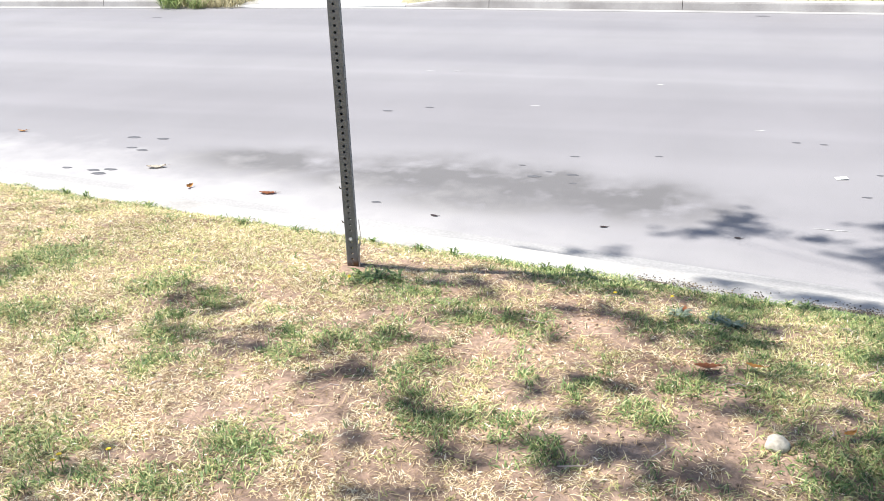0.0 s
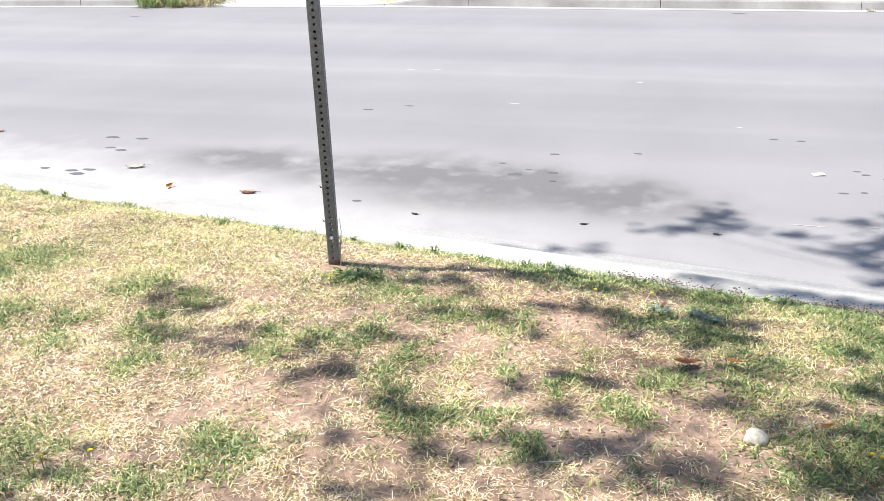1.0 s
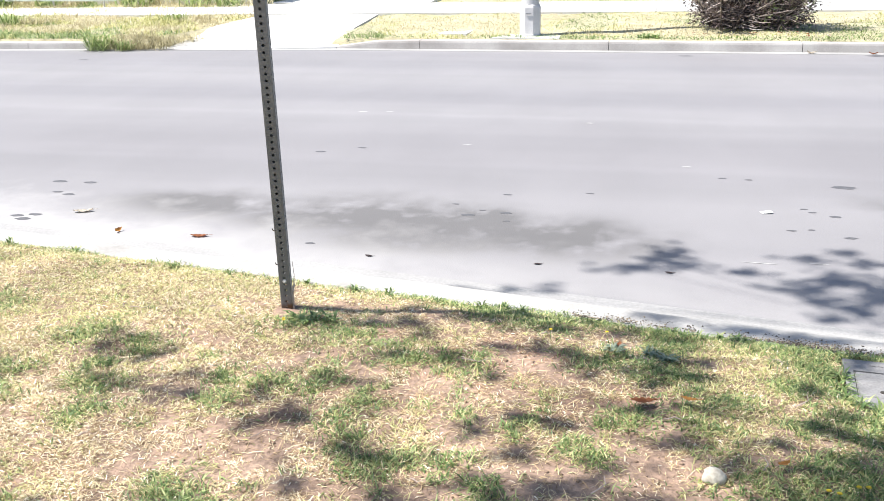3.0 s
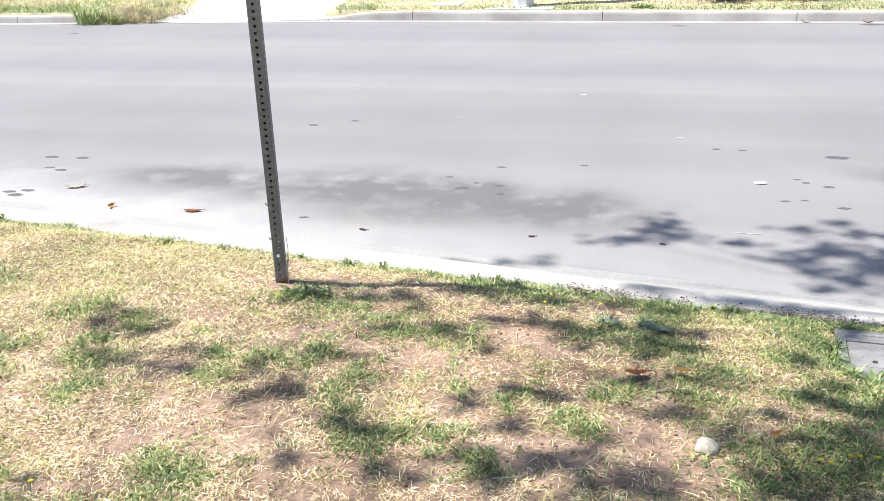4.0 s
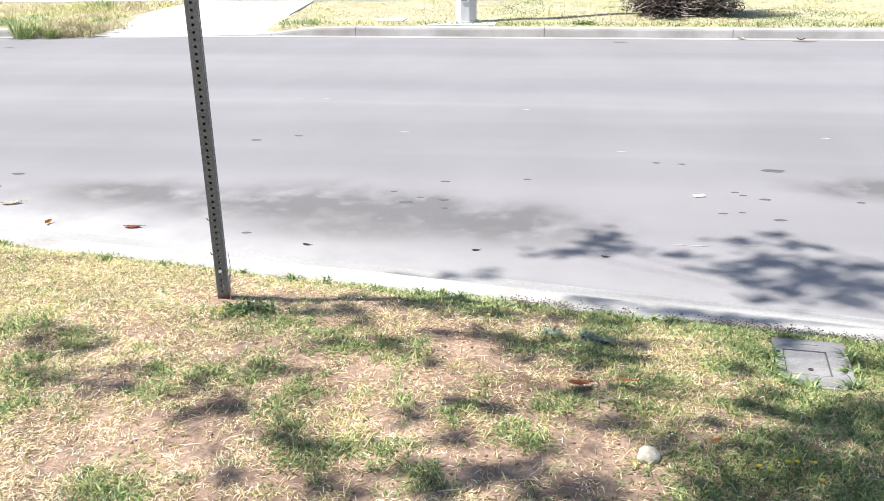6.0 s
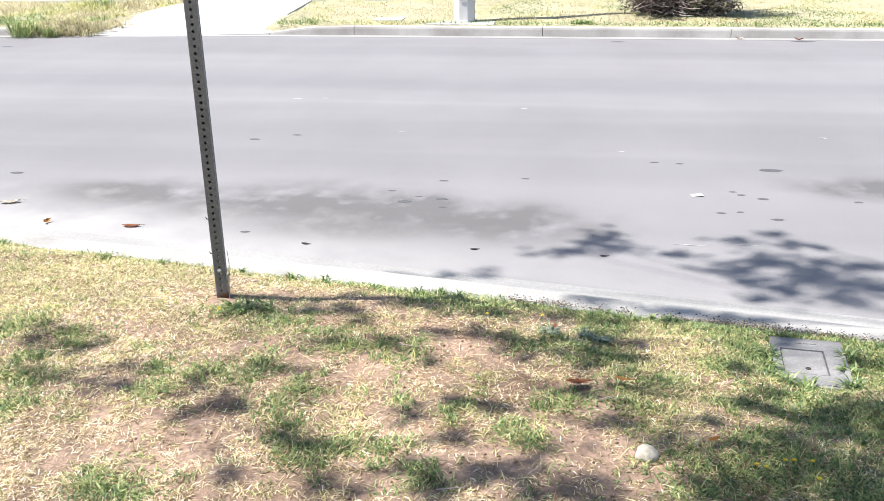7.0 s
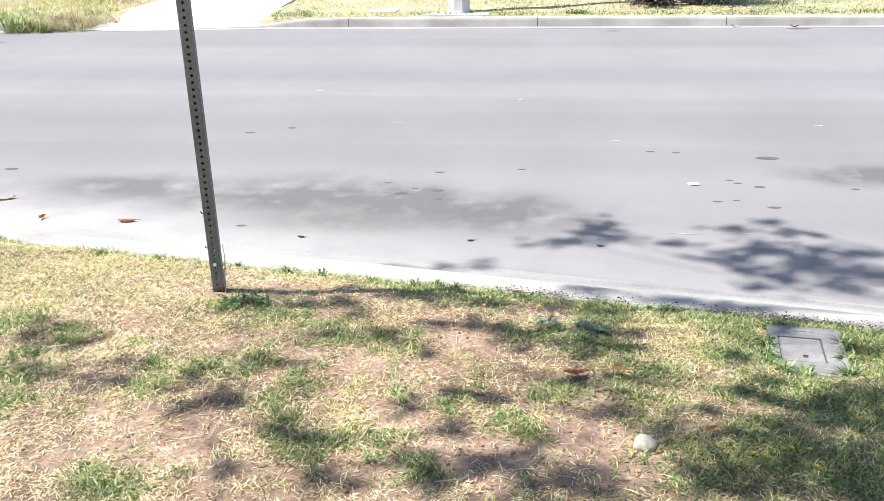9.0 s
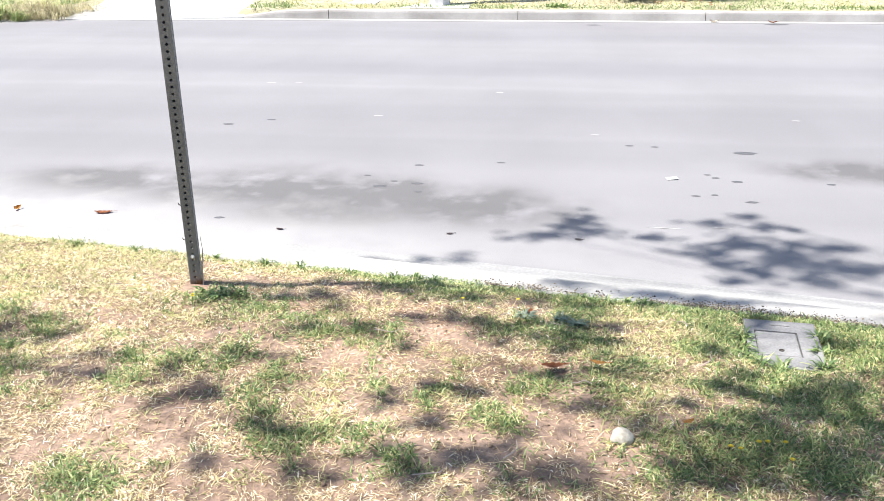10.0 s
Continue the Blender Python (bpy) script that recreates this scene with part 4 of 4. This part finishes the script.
def rosette(name, label, x, y, z, reach, count, width, material, seed, up=0.5, category="weed", root=0.22):
    """A clump of long leaves that spread from one root."""
    rs = random.Random(seed)
    bm = bmesh.new()
    for i in range(count):
        a, r, e = rs.uniform(0, 2 * math.pi), reach * rs.uniform(0.5, 1.1), up + rs.uniform(-0.3, 0.35)
        h, s = Vector((math.cos(a), math.sin(a), 0)), Vector((-math.sin(a), math.cos(a), 0))
        b = Vector((rs.uniform(-1, 1), rs.uniform(-1, 1), 0)) * reach * root
        m1 = b + h * r * 0.5 * math.cos(e) + Vector((0, 0, r * 0.55 * math.sin(e) + 0.004))
        m2 = b + h * r * math.cos(e * 0.75) + Vector((0, 0, r * 0.8 * math.sin(e * 0.75) + 0.003))
        w = width * rs.uniform(0.6, 1.2)
        v = [bm.verts.new(p) for p in (b - s * w * 0.3, b + s * w * 0.3, m1 + s * w, m2, m1 - s * w)]
        bm.faces.new((v[0], v[1], v[2], v[4]))
        bm.faces.new((v[4], v[2], v[3]))
    ob = part(name, bm, material)
    ob.location = (x, y, z)
    return tagged(ob, label, category)


for i, (x, y) in enumerate(((-0.28, 3.27), (-0.22, 3.22), (-0.17, 3.27))):
    rosette("broadleaf_weed", "low dark weed growing at the foot of the post", x, y, float(lawn_z(x, y)), 0.06, 44, 0.005, M_GREEN, 130 + i, 0.5, root=0.7)
for i, (x, y) in enumerate(((0.92, 3.2), (1.04, 3.21), (1.1, 3.15))):
    rosette("broadleaf_weed", "low grey-green broadleaf weed in the lawn", x, y, float(lawn_z(x, y)), 0.055, 34, 0.006, M_WEED, 120 + i, 0.5)
edge_rs = random.Random(12)
for i in range(26):
    x = edge_rs.uniform(-2.4, 2.2) if i < 16 else edge_rs.uniform(0.1, 1.65)
    y = float(near_kerb(x)) - edge_rs.uniform(0.03, 0.09)
    if abs(x - METER_BOX[0]) < 0.2:
        continue
    rosette("grass_tuft", "coarse green grass tuft at the kerb", x, y, float(lawn_z(x, y)), edge_rs.uniform(0.035, 0.06), 22, 0.0032, M_GREEN, 140 + i, 0.75, "grass")
for i, (x, y) in enumerate(((1.655, 3.0), (1.66, 3.1), (1.675, 3.2), (1.69, 2.94), (1.76, 2.93), (1.9, 2.96), (1.93, 3.1), (1.95, 3.22))):
    rosette("grass_tuft", "green grass tuft leaning over the utility box", x, y, float(lawn_z(x, y)) + 0.004, 0.075, 40, 0.0034, M_GREEN, 160 + i, 0.45, "grass")
twig_rs = random.Random(5)
for i in range(26):
    x, y = twig_rs.uniform(-1.6, 1.7), twig_rs.uniform(2.0, 3.3)
    L, a = twig_rs.uniform(0.04, 0.11), twig_rs.uniform(0, 6.28)
    bm = bmesh.new()
    pts = [(L * (k - 1.5) / 3 * math.cos(a + 0.25 * k), L * (k - 1.5) / 3 * math.sin(a + 0.25 * k), 0.006 + 0.006 * (k % 2)) for k in range(4)]
    tube(bm, pts, [0.002, 0.0018, 0.0015, 0.0008], 5)
    ob = tagged(part("fallen_twig", bm, M_TWIG), "thin dry twig lying on the lawn", "twig", "twigs on the lawn")
    ob.location = (x, y, float(lawn_z(x, y)) + 0.004)


# ---- across the street ----
def lamp_post():
    x, y = -0.8, 15.12
    owner = thing("street_lamp", "pale painted street lamp pole with a thick base", "street lamp", (x, y, 0.155))
    bm = bmesh.new()
    lathe(bm, [(0.0, -0.05), (0.172, -0.05), (0.172, 0.02), (0.165, 0.03), (0.165, 0.42), (0.155, 0.455), (0.142, 0.47)], 8, math.pi / 8)
    part("base", bm, M_LAMP, owner)
    bm = bmesh.new()
    lathe(bm, [(0.138, 0.465), (0.134, 0.8), (0.09, 5.5), (0.07, 7.0)], 20)
    part("pole", bm, M_LAMP, owner, smooth=True)
    bm = bmesh.new()
    box(bm, -0.05, 0.035, -0.172, -0.16, 0.33, 0.345, 0.002)
    part("hatch_edge", bm, M_STEEL, owner)


lamp_post()
bm = bmesh.new()
slab(bm, ((-1.35, 14.7), (-0.32, 14.7), (-0.32, 15.35), (-1.15, 15.35)), lambda x, y: 0.156, 0.1, 2)
tagged(part("footing", bm, M_PAVING), "concrete pad round the street lamp", "concrete pad", kind="structure")
bm = bmesh.new()
box(bm, -0.22, 0.22, -0.3, 0.3, -0.08, 0.006, 0.004)
ob = tagged(part("utility_cover", bm, M_PAVING), "pale flat utility cover in the far verge", "utility cover")
ob.location = (-2.0, 15.35, float(verge_z(-2.0, 15.35)) - 0.012)


def big_bush():
    rs = random.Random(8)
    x, y = 2.5, 16.15
    owner = thing("bush", "large dense dry bush with bare grey twigs", "bush", (x, y, 0.18))
    fine, leaves = bmesh.new(), []
    for i in range(64):
        bm = bmesh.new()
        a, out = rs.uniform(0, 2 * math.pi), rs.uniform(0.15, 1.0)
        h = Vector((math.cos(a) * 1.05, math.sin(a) * 0.85, 0))
        top = rs.uniform(0.9, 1.9) * (1.15 - 0.45 * out)
        b = Vector((rs.uniform(-0.55, 0.6), rs.uniform(-0.35, 0.35), -0.03))
        pts = [b + h * out * u ** 0.8 * 0.85 + Vector((rs.uniform(-0.05, 0.05), rs.uniform(-0.05, 0.05), top * u)) for u in (0, 0.3, 0.6, 1.0)]
        tube(bm, pts, [0.02, 0.015, 0.011, 0.005], 5)
        part("branch", bm, M_BARK, owner)
        for j in range(40):
            u = rs.uniform(0.08, 1.0)
            k = min(int(u * 3), 2)
            p = pts[k].lerp(pts[k + 1], u * 3 - k)
            d = (h * rs.uniform(0.3, 1.0) + Vector((rs.uniform(-0.7, 0.7), rs.uniform(-0.9, 0.4), rs.uniform(-0.25, 0.9)))).normalized() * rs.uniform(0.15, 0.6)
            q, e = p + d * 0.55 + Vector((0, 0, rs.uniform(-0.03, 0.03))), p + d
            e.z, q.z = max(e.z, 0.02), max(q.z, 0.02)
            tube(fine, [p, q, e], [0.0065, 0.005, 0.003], 4, False)
            leaves += [(p.lerp(e, rs.uniform(0.0, 0.7)), d) for _ in range(3)]
    leaves += [(Vector((rs.gauss(0.1, 0.42), rs.gauss(0.1, 0.25), abs(rs.gauss(0, 0.5)) + 0.03)), Vector((0, 0, 1))) for _ in range(9000)]
    part("branchwork", fine, M_TWIG, owner, "bare grey-brown twigs")["kind"] = "stuff"
    for name, m, share in (("foliage", M_DARKLEAF, 1.0), ("green_shoots", M_FARGREEN, 0.3)):
        bm = bmesh.new()
        for p, d in leaves:
            if rs.random() > share or abs(p.x) > 0.95 or share < 0.5 and (p.x < 0.15 or p.z > 0.6):
                continue
            s, w = rs.uniform(0.015, 0.04), Vector((rs.uniform(-1, 1), rs.uniform(-1, 1), rs.uniform(-1, 1)))
            u = w.normalized() * s
            v = u.orthogonal().normalized() * s * 0.45
            c = p + Vector((rs.uniform(-0.08, 0.08), rs.uniform(-0.08, 0.08), rs.uniform(-0.06, 0.06)))
            c.z = max(c.z, 0.06)
            bm.faces.new([bm.verts.new(k) for k in (c - u, c + v, c + u, c - v)])
        part(name, bm, m, owner)["kind"] = "stuff"


big_bush()
for i, (x, y, r, n, w) in enumerate(((-7.42, 14.0, 0.42, 170, 0.009), (-6.98, 13.97, 0.27, 100, 0.008), (-10.5, 16.0, 0.42, 150, 0.014), (-7.6, 16.9, 0.3, 90, 0.012), 
                                     (-9.75, 19.5, 0.5, 90, 0.02), (-8.4, 19.55, 0.5, 80, 0.016), (-7.6, 19.5, 0.42, 80, 0.016), (-13.0, 19.4, 0.45, 130, 0.02), (-11.8, 19.5, 0.4, 120, 0.02), (-14.8, 19.4, 0.6, 150, 0.02), (-10.9, 19.6, 0.3, 50, 0.016))):
    rosette("weed_clump", "bushy green weed clump on the far verge" if i < 4 else "leafy green plant growing along the fence", x, y, float(verge_z(x, y)) - 0.02 if i > 1 else 0.0, r, n, w, M_FARGREEN, 200 + i, 0.95 if i < 2 else 0.8, "plant", 0.4 if i < 2 else 0.6)
    rosette("dry_weed", "bleached dry weed clump on the far verge", x + 0.5, y + 0.25, float(verge_z(x + 0.5, y + 0.25)) - 0.02, r * 0.7, n, w * 0.6, M_HAY, 230 + i, 0.9, "weed", 0.9)


for i, (x, y) in enumerate(((-7.3, 14.3), (-6.9, 14.24), (-6.6, 14.2), (-6.45, 14.5), (-6.75, 14.6), (-7.05, 14.12), (-6.35, 14.9))):
    rosette("dry_weed", "bleached dry weed clump beside the driveway", x, y, 0.0 if y < 14.3 else 0.06, 0.24, 130, 0.008, M_HAY, 270 + i, 0.8, "weed", 0.9)
rosette("weed_clump", "low dark green weed by the far kerb", 0.98, 15.0, float(verge_z(0.98, 15.0)) - 0.02, 0.16, 110, 0.012, M_GREEN, 260, 0.5, "plant", 0.9)
litter_rs = random.Random(41)
for i in range(14):
    x, y = litter_rs.uniform(1.5, 3.9), litter_rs.uniform(14.95, 15.5)
    fallen_leaf("dry brown leaf lying under the bush", x, y, float(verge_z(x, y)) + 0.01, litter_rs.uniform(0.06, 0.1), litter_rs.uniform(0, 360), M_BROWN if i % 3 else M_TAN, 0.2)


def fence_run(name, label, a, b, height, count):
    owner = thing(name, label, "fence", (a[0], a[1], flat_verge(*a) - 0.03), math.degrees(math.atan2(b[1] - a[1], b[0] - a[0])))
    L = math.hypot(b[0] - a[0], b[1] - a[1])
    step = L / count
    me = None
    rs = random.Random(int(L * 10))
    for i in range(count):
        if me is None:
            bm = bmesh.new()
            box(bm, 0, step - 0.012, -0.01, 0.01, 0, height, 0.003)
            ob = part("board", bm, M_PLANK, owner)
            me = ob.data
        else:
            ob = new("board", me)
            ob.parent = owner
        ob.matrix_basis = pose(i * step, rs.uniform(-0.004, 0.004), rs.uniform(0.0, 0.03), 0, rs.uniform(-0.4, 0.4), 0)
    for z in (0.3, height - 0.3):
        bm = bmesh.new()
        box(bm, 0, L, 0.014, 0.055, z, z + 0.09, 0.004)
        part("rail", bm, M_PLANK, owner)


fence_run("fence", "weathered upright board fence behind the far pavement", (-17.5, 19.95), (-7.35, 19.95), 1.6, 68)
fence_run("fence", "shaded board fence running beside the driveway", (-7.3, 20.0), (-6.45, 27.0), 1.6, 44)
bm = bmesh.new()
lathe(bm, [(0.0, -0.1), (0.05, -0.1), (0.05, 1.75), (0.03, 1.78)], 14)
ob = tagged(part("fence_post", bm, M_LAMP, smooth=False), "grey metal corner post of the fence", "post")
ob.location = (-7.25, 19.88, flat_verge(-7.25, 19.88))
owner = thing("edging_rail", "low pale grey pipe rail in front of the fence", "rail", (-15.5, 19.35, flat_verge(-12, 19.35)))
bm = bmesh.new()
tube(bm, [(0, 0, 0.13), (5.4, 0, 0.13)], [0.02, 0.02], 10)
part("pipe", bm, M_LAMP, owner)
for i in range(5):
    bm = bmesh.new()
    tube(bm, [(0.3 + 1.2 * i, 0, -0.05), (0.3 + 1.2 * i, 0, 0.12)], [0.02, 0.02], 8)
    part("foot", bm, M_LAMP, owner)


# ---- the tree over the lawn, whose crown shades it ----
# where clusters of its leaves cast their shade: x, y and the half widths along x and y
SHADE_WEST = [(-1.67, 2.97, 0.07, 0.06), (-0.87, 2.96, 0.11, 0.06), (-0.81, 2.8, 0.09, 0.06), (-0.72, 2.61, 0.09, 0.03), (-0.7, 1.79, 0.09, 0.06), (-0.68, 2.82, 0.06, 0.04),
              (-0.55, 1.76, 0.06, 0.03), (-0.54, 1.64, 0.09, 0.05), (-0.53, 1.88, 0.03, 0.02), (-0.52, 2.59, 0.1, 0.05), (-0.48, 2.55, 0.12, 0.05), (-0.44, 2.7, 0.06, 0.03),
              (-0.23, 3.26, 0.08, 0.07), (-0.16, 2.6, 0.04, 0.03), (-0.13, 2.43, 0.05, 0.05), (-0.13, 3.45, 0.11, 0.04), (-0.05, 2.45, 0.08, 0.08), (-0.01, 3.29, 0.06, 0.05),
              (0.06, 2.74, 0.11, 0.03), (0.27, 2.27, 0.1, 0.04)]
SHADE_MIDDLE = [(0.29, 1.86, 0.06, 0.03), (0.37, 2.09, 0.06, 0.05), (0.45, 2.05, 0.06, 0.03), (0.46, 3.43, 0.09, 0.09), (0.55, 3.14, 0.08, 0.05), (0.61, 2.19, 0.06, 0.05),
                (0.65, 2.35, 0.06, 0.04), (0.67, 3.19, 0.06, 0.04), (0.7, 2.09, 0.04, 0.04), (0.71, 3.4, 0.11, 0.08), (0.74, 2.14, 0.06, 0.03), (0.79, 2.2, 0.06, 0.03),
                (0.83, 3.1, 0.06, 0.06), (0.88, 2.21, 0.04, 0.06), (0.91, 3.01, 0.1, 0.05), (0.94, 2.31, 0.03, 0.03), (0.96, 2.11, 0.07, 0.03), (1.03, 2.71, 0.09, 0.03),
                (1.05, 3.41, 0.1, 0.11), (1.06, 2.18, 0.06, 0.03)]
SHADE_EAST = [(1.08, 2.52, 0.04, 0.05), (1.12, 3.16, 0.06, 0.07), (1.13, 3.75, 0.1, 0.03), (1.22, 3.15, 0.08, 0.04), (1.25, 2.41, 0.03, 0.02), (1.28, 2.35, 0.05, 0.04),
              (1.35, 3.69, 0.11, 0.03), (1.36, 2.22, 0.1, 0.08), (1.46, 3.66, 0.06, 0.04), (1.52, 2.41, 0.09, 0.04), (1.54, 2.96, 0.05, 0.04), (1.56, 2.27, 0.13, 0.09),
              (1.57, 3.65, 0.1, 0.04), (1.69, 2.68, 0.08, 0.05), (1.74, 2.29, 0.1, 0.11), (1.76, 3.62, 0.08, 0.03), (1.77, 2.55, 0.11, 0.06), (1.87, 2.71, 0.07, 0.06),
              (1.97, 3.15, 0.04, 0.06)]
SHADE_STREET = [(1.16, 5.0, 0.08, 0.13), (0.97, 4.73, 0.14, 0.06), (1.24, 4.83, 0.06, 0.07), (1.05, 4.89, 0.05, 0.07), (1.92, 4.72, 0.17, 0.11),
                (2.15, 4.58, 0.11, 0.17), (1.82, 4.39, 0.09, 0.1), (2.17, 4.42, 0.12, 0.14), (1.96, 4.31, 0.06, 0.1), (2.17, 4.98, 0.13, 0.05), (1.85, 5.02, 0.06, 0.05),
                (2.05, 5.16, 0.04, 0.06), (2.36, 4.4, 0.1, 0.06), (2.48, 4.38, 0.08, 0.06), (2.32, 4.68, 0.08, 0.07), (1.6, 4.55, 0.1, 0.04), (1.51, 4.77, 0.06, 0.04),
                (1.79, 4.54, 0.07, 0.08), (1.83, 4.17, 0.08, 0.04), (2.21, 4.23, 0.09, 0.06), (2.44, 4.69, 0.07, 0.05), (0.16, 4.26, 0.08, 0.05), (0.23, 4.26, 0.12, 0.04)]
SHADE_BESIDE = [(0.41, 4.31, 0.07, 0.06), (0.55, 4.34, 0.05, 0.06), (2.5, 2.9, 0.25, 0.25), (2.5, 2.2, 0.35, 0.35), (1.9, 1.85, 0.18, 0.18), (1.2, 1.6, 0.3, 0.3),
                (1.5, 2.12, 0.25, 0.13), (1.8, 2.2, 0.2, 0.2), (1.95, 2.5, 0.15, 0.2), (1.7, 2.45, 0.15, 0.1), (2.05, 2.75, 0.15, 0.15), (1.0, 2.1, 0.2, 0.07),
                (0.15, 3.5, 0.15, 0.06), (0.35, 3.43, 0.12, 0.08), (0.1, 3.3, 0.12, 0.08), (-0.2, 3.24, 0.1, 0.05)]


def shade_tree():
    rs = random.Random(3)
    foot = Vector((0.6, -2.7, float(lawn_z(0.6, -2.7))))
    owner = thing("tree", "broad leafy street tree shading the lawn", "tree", foot)
    fork = Vector((0.4, -2.4, 3.6))
    bm = bmesh.new()
    tube(bm, [p - foot for p in (foot + Vector((0, 0, -0.1)), foot + Vector((0, 0.05, 0.3)), foot + Vector((-0.05, 0.1, 1.6)), fork)], [0.28, 0.22, 0.18, 0.15], 14)
    part("trunk", bm, M_BARK, owner, smooth=True)
    thin, crown = bmesh.new(), bmesh.new()
    hubs = [Vector((0.4, 0.4, 5.9)), Vector((0.8, 2.3, 6.1)), Vector((-1.8, -1.5, 5.9)), Vector((1.9, -1.6, 5.9))]
    for h, start in zip(hubs + [Vector((0.6, -4.2, 6.0)), Vector((2.6, -3.0, 6.1)), Vector((2.2, 1.0, 6.0))], (fork, hubs[0], fork, fork, fork, fork, hubs[3])):
        mid = start.lerp(h, 0.5) + Vector((0.1, 0.0, 0.2))
        bm = bmesh.new()
        tube(bm, [p - foot for p in (start, mid, h)], [0.09, 0.06, 0.03], 8)
        part("limb", bm, M_BARK, owner, smooth=True)
    flecks = [(rs.uniform(0.1, 1.9), rs.uniform(2.0, 3.6), rs.uniform(0.02, 0.045)) for _ in range(46)]
    flecks = [(x, y, r, r) for x, y, r in flecks if math.hypot(x - 1.205, y - 2.31) > 0.2]
    for x, y, rx, ry in SHADE_WEST + SHADE_MIDDLE + SHADE_EAST + SHADE_STREET + SHADE_BESIDE + flecks:
        ground = float(lawn_z(x, y)) + 0.012 if y < near_kerb(x) else 0.0
        c = Vector((x, y, ground)) + TO_SUN * (rs.uniform(5.4, 6.6) * (1.35 if y > near_kerb(x) else 1.0) / TO_SUN.z)
        hub = min(hubs, key=lambda h: (h - c).length)
        mid = hub.lerp(c, 0.5) + Vector((rs.uniform(-0.2, 0.2), rs.uniform(-0.2, 0.2), 0.08))
        tube(thin, [p - foot for p in (hub, mid, c)], [0.006, 0.004, 0.003], 5, False)
        on_street = y > near_kerb(x)
        dense = 1100 if x < -0.3 else 2100 if not on_street else 3000 if x > 0.7 else 1100
        for i in range(int(9 + dense * rx * ry)):
            spread = (0.55 if i % 5 else 1.0) if on_street else 0.62 if i % 4 else 1.4
            p = c + Vector((rs.gauss(0, spread) * rx, rs.gauss(0, spread) * ry, rs.gauss(0, 0.7) * min(rx, ry)))
            s = rs.uniform(0.022, 0.042) * (1.12 if on_street else 1.0)
            u = Vector((rs.uniform(-1, 1), rs.uniform(-1, 1), rs.uniform(-0.4, 0.4))).normalized() * s
            v = u.cross(Vector((rs.uniform(-0.5, 0.5), rs.uniform(-0.5, 0.5), 1))).normalized() * s * 0.55
            p = p - foot
            crown.faces.new([crown.verts.new(k) for k in (p - u, p - u * 0.3 + v, p + u * 0.4 + v * 0.8, p + u * 1.2, p + u * 0.4 - v * 0.8, p - u * 0.3 - v)])
    # the rest of the crown, over the lawn behind
    lumps = [Vector((0.7 + 3.1 * math.sqrt(rs.random()) * math.cos(k * 2.4), -2.7 + 2.3 * math.sqrt(rs.random()) * math.sin(k * 2.4), rs.uniform(5.2, 7.2))) for k in range(60)]
    lumps += [Vector((rs.uniform(1.0, 3.4), rs.uniform(-0.5, 2.6), rs.uniform(5.6, 6.8))) for k in range(16)]
    for i in range(15000):
        k = lumps[i % len(lumps)]
        p = k + Vector((rs.gauss(0, 0.3), rs.gauss(0, 0.27), rs.gauss(0, 0.25))) - foot
        s = rs.uniform(0.04, 0.07)
        u = Vector((rs.uniform(-1, 1), rs.uniform(-1, 1), rs.uniform(-0.5, 0.5))).normalized() * s
        v = u.cross(Vector((rs.uniform(-0.5, 0.5), rs.uniform(-0.5, 0.5), 1))).normalized() * s * 0.55
        crown.faces.new([crown.verts.new(k) for k in (p - u, p + v, p + u * 1.2, p - v)])
    part("branchwork", thin, M_BARK, owner)["kind"] = "stuff"
    part("crown", crown, M_LEAF, owner)["kind"] = "stuff"


shade_tree()
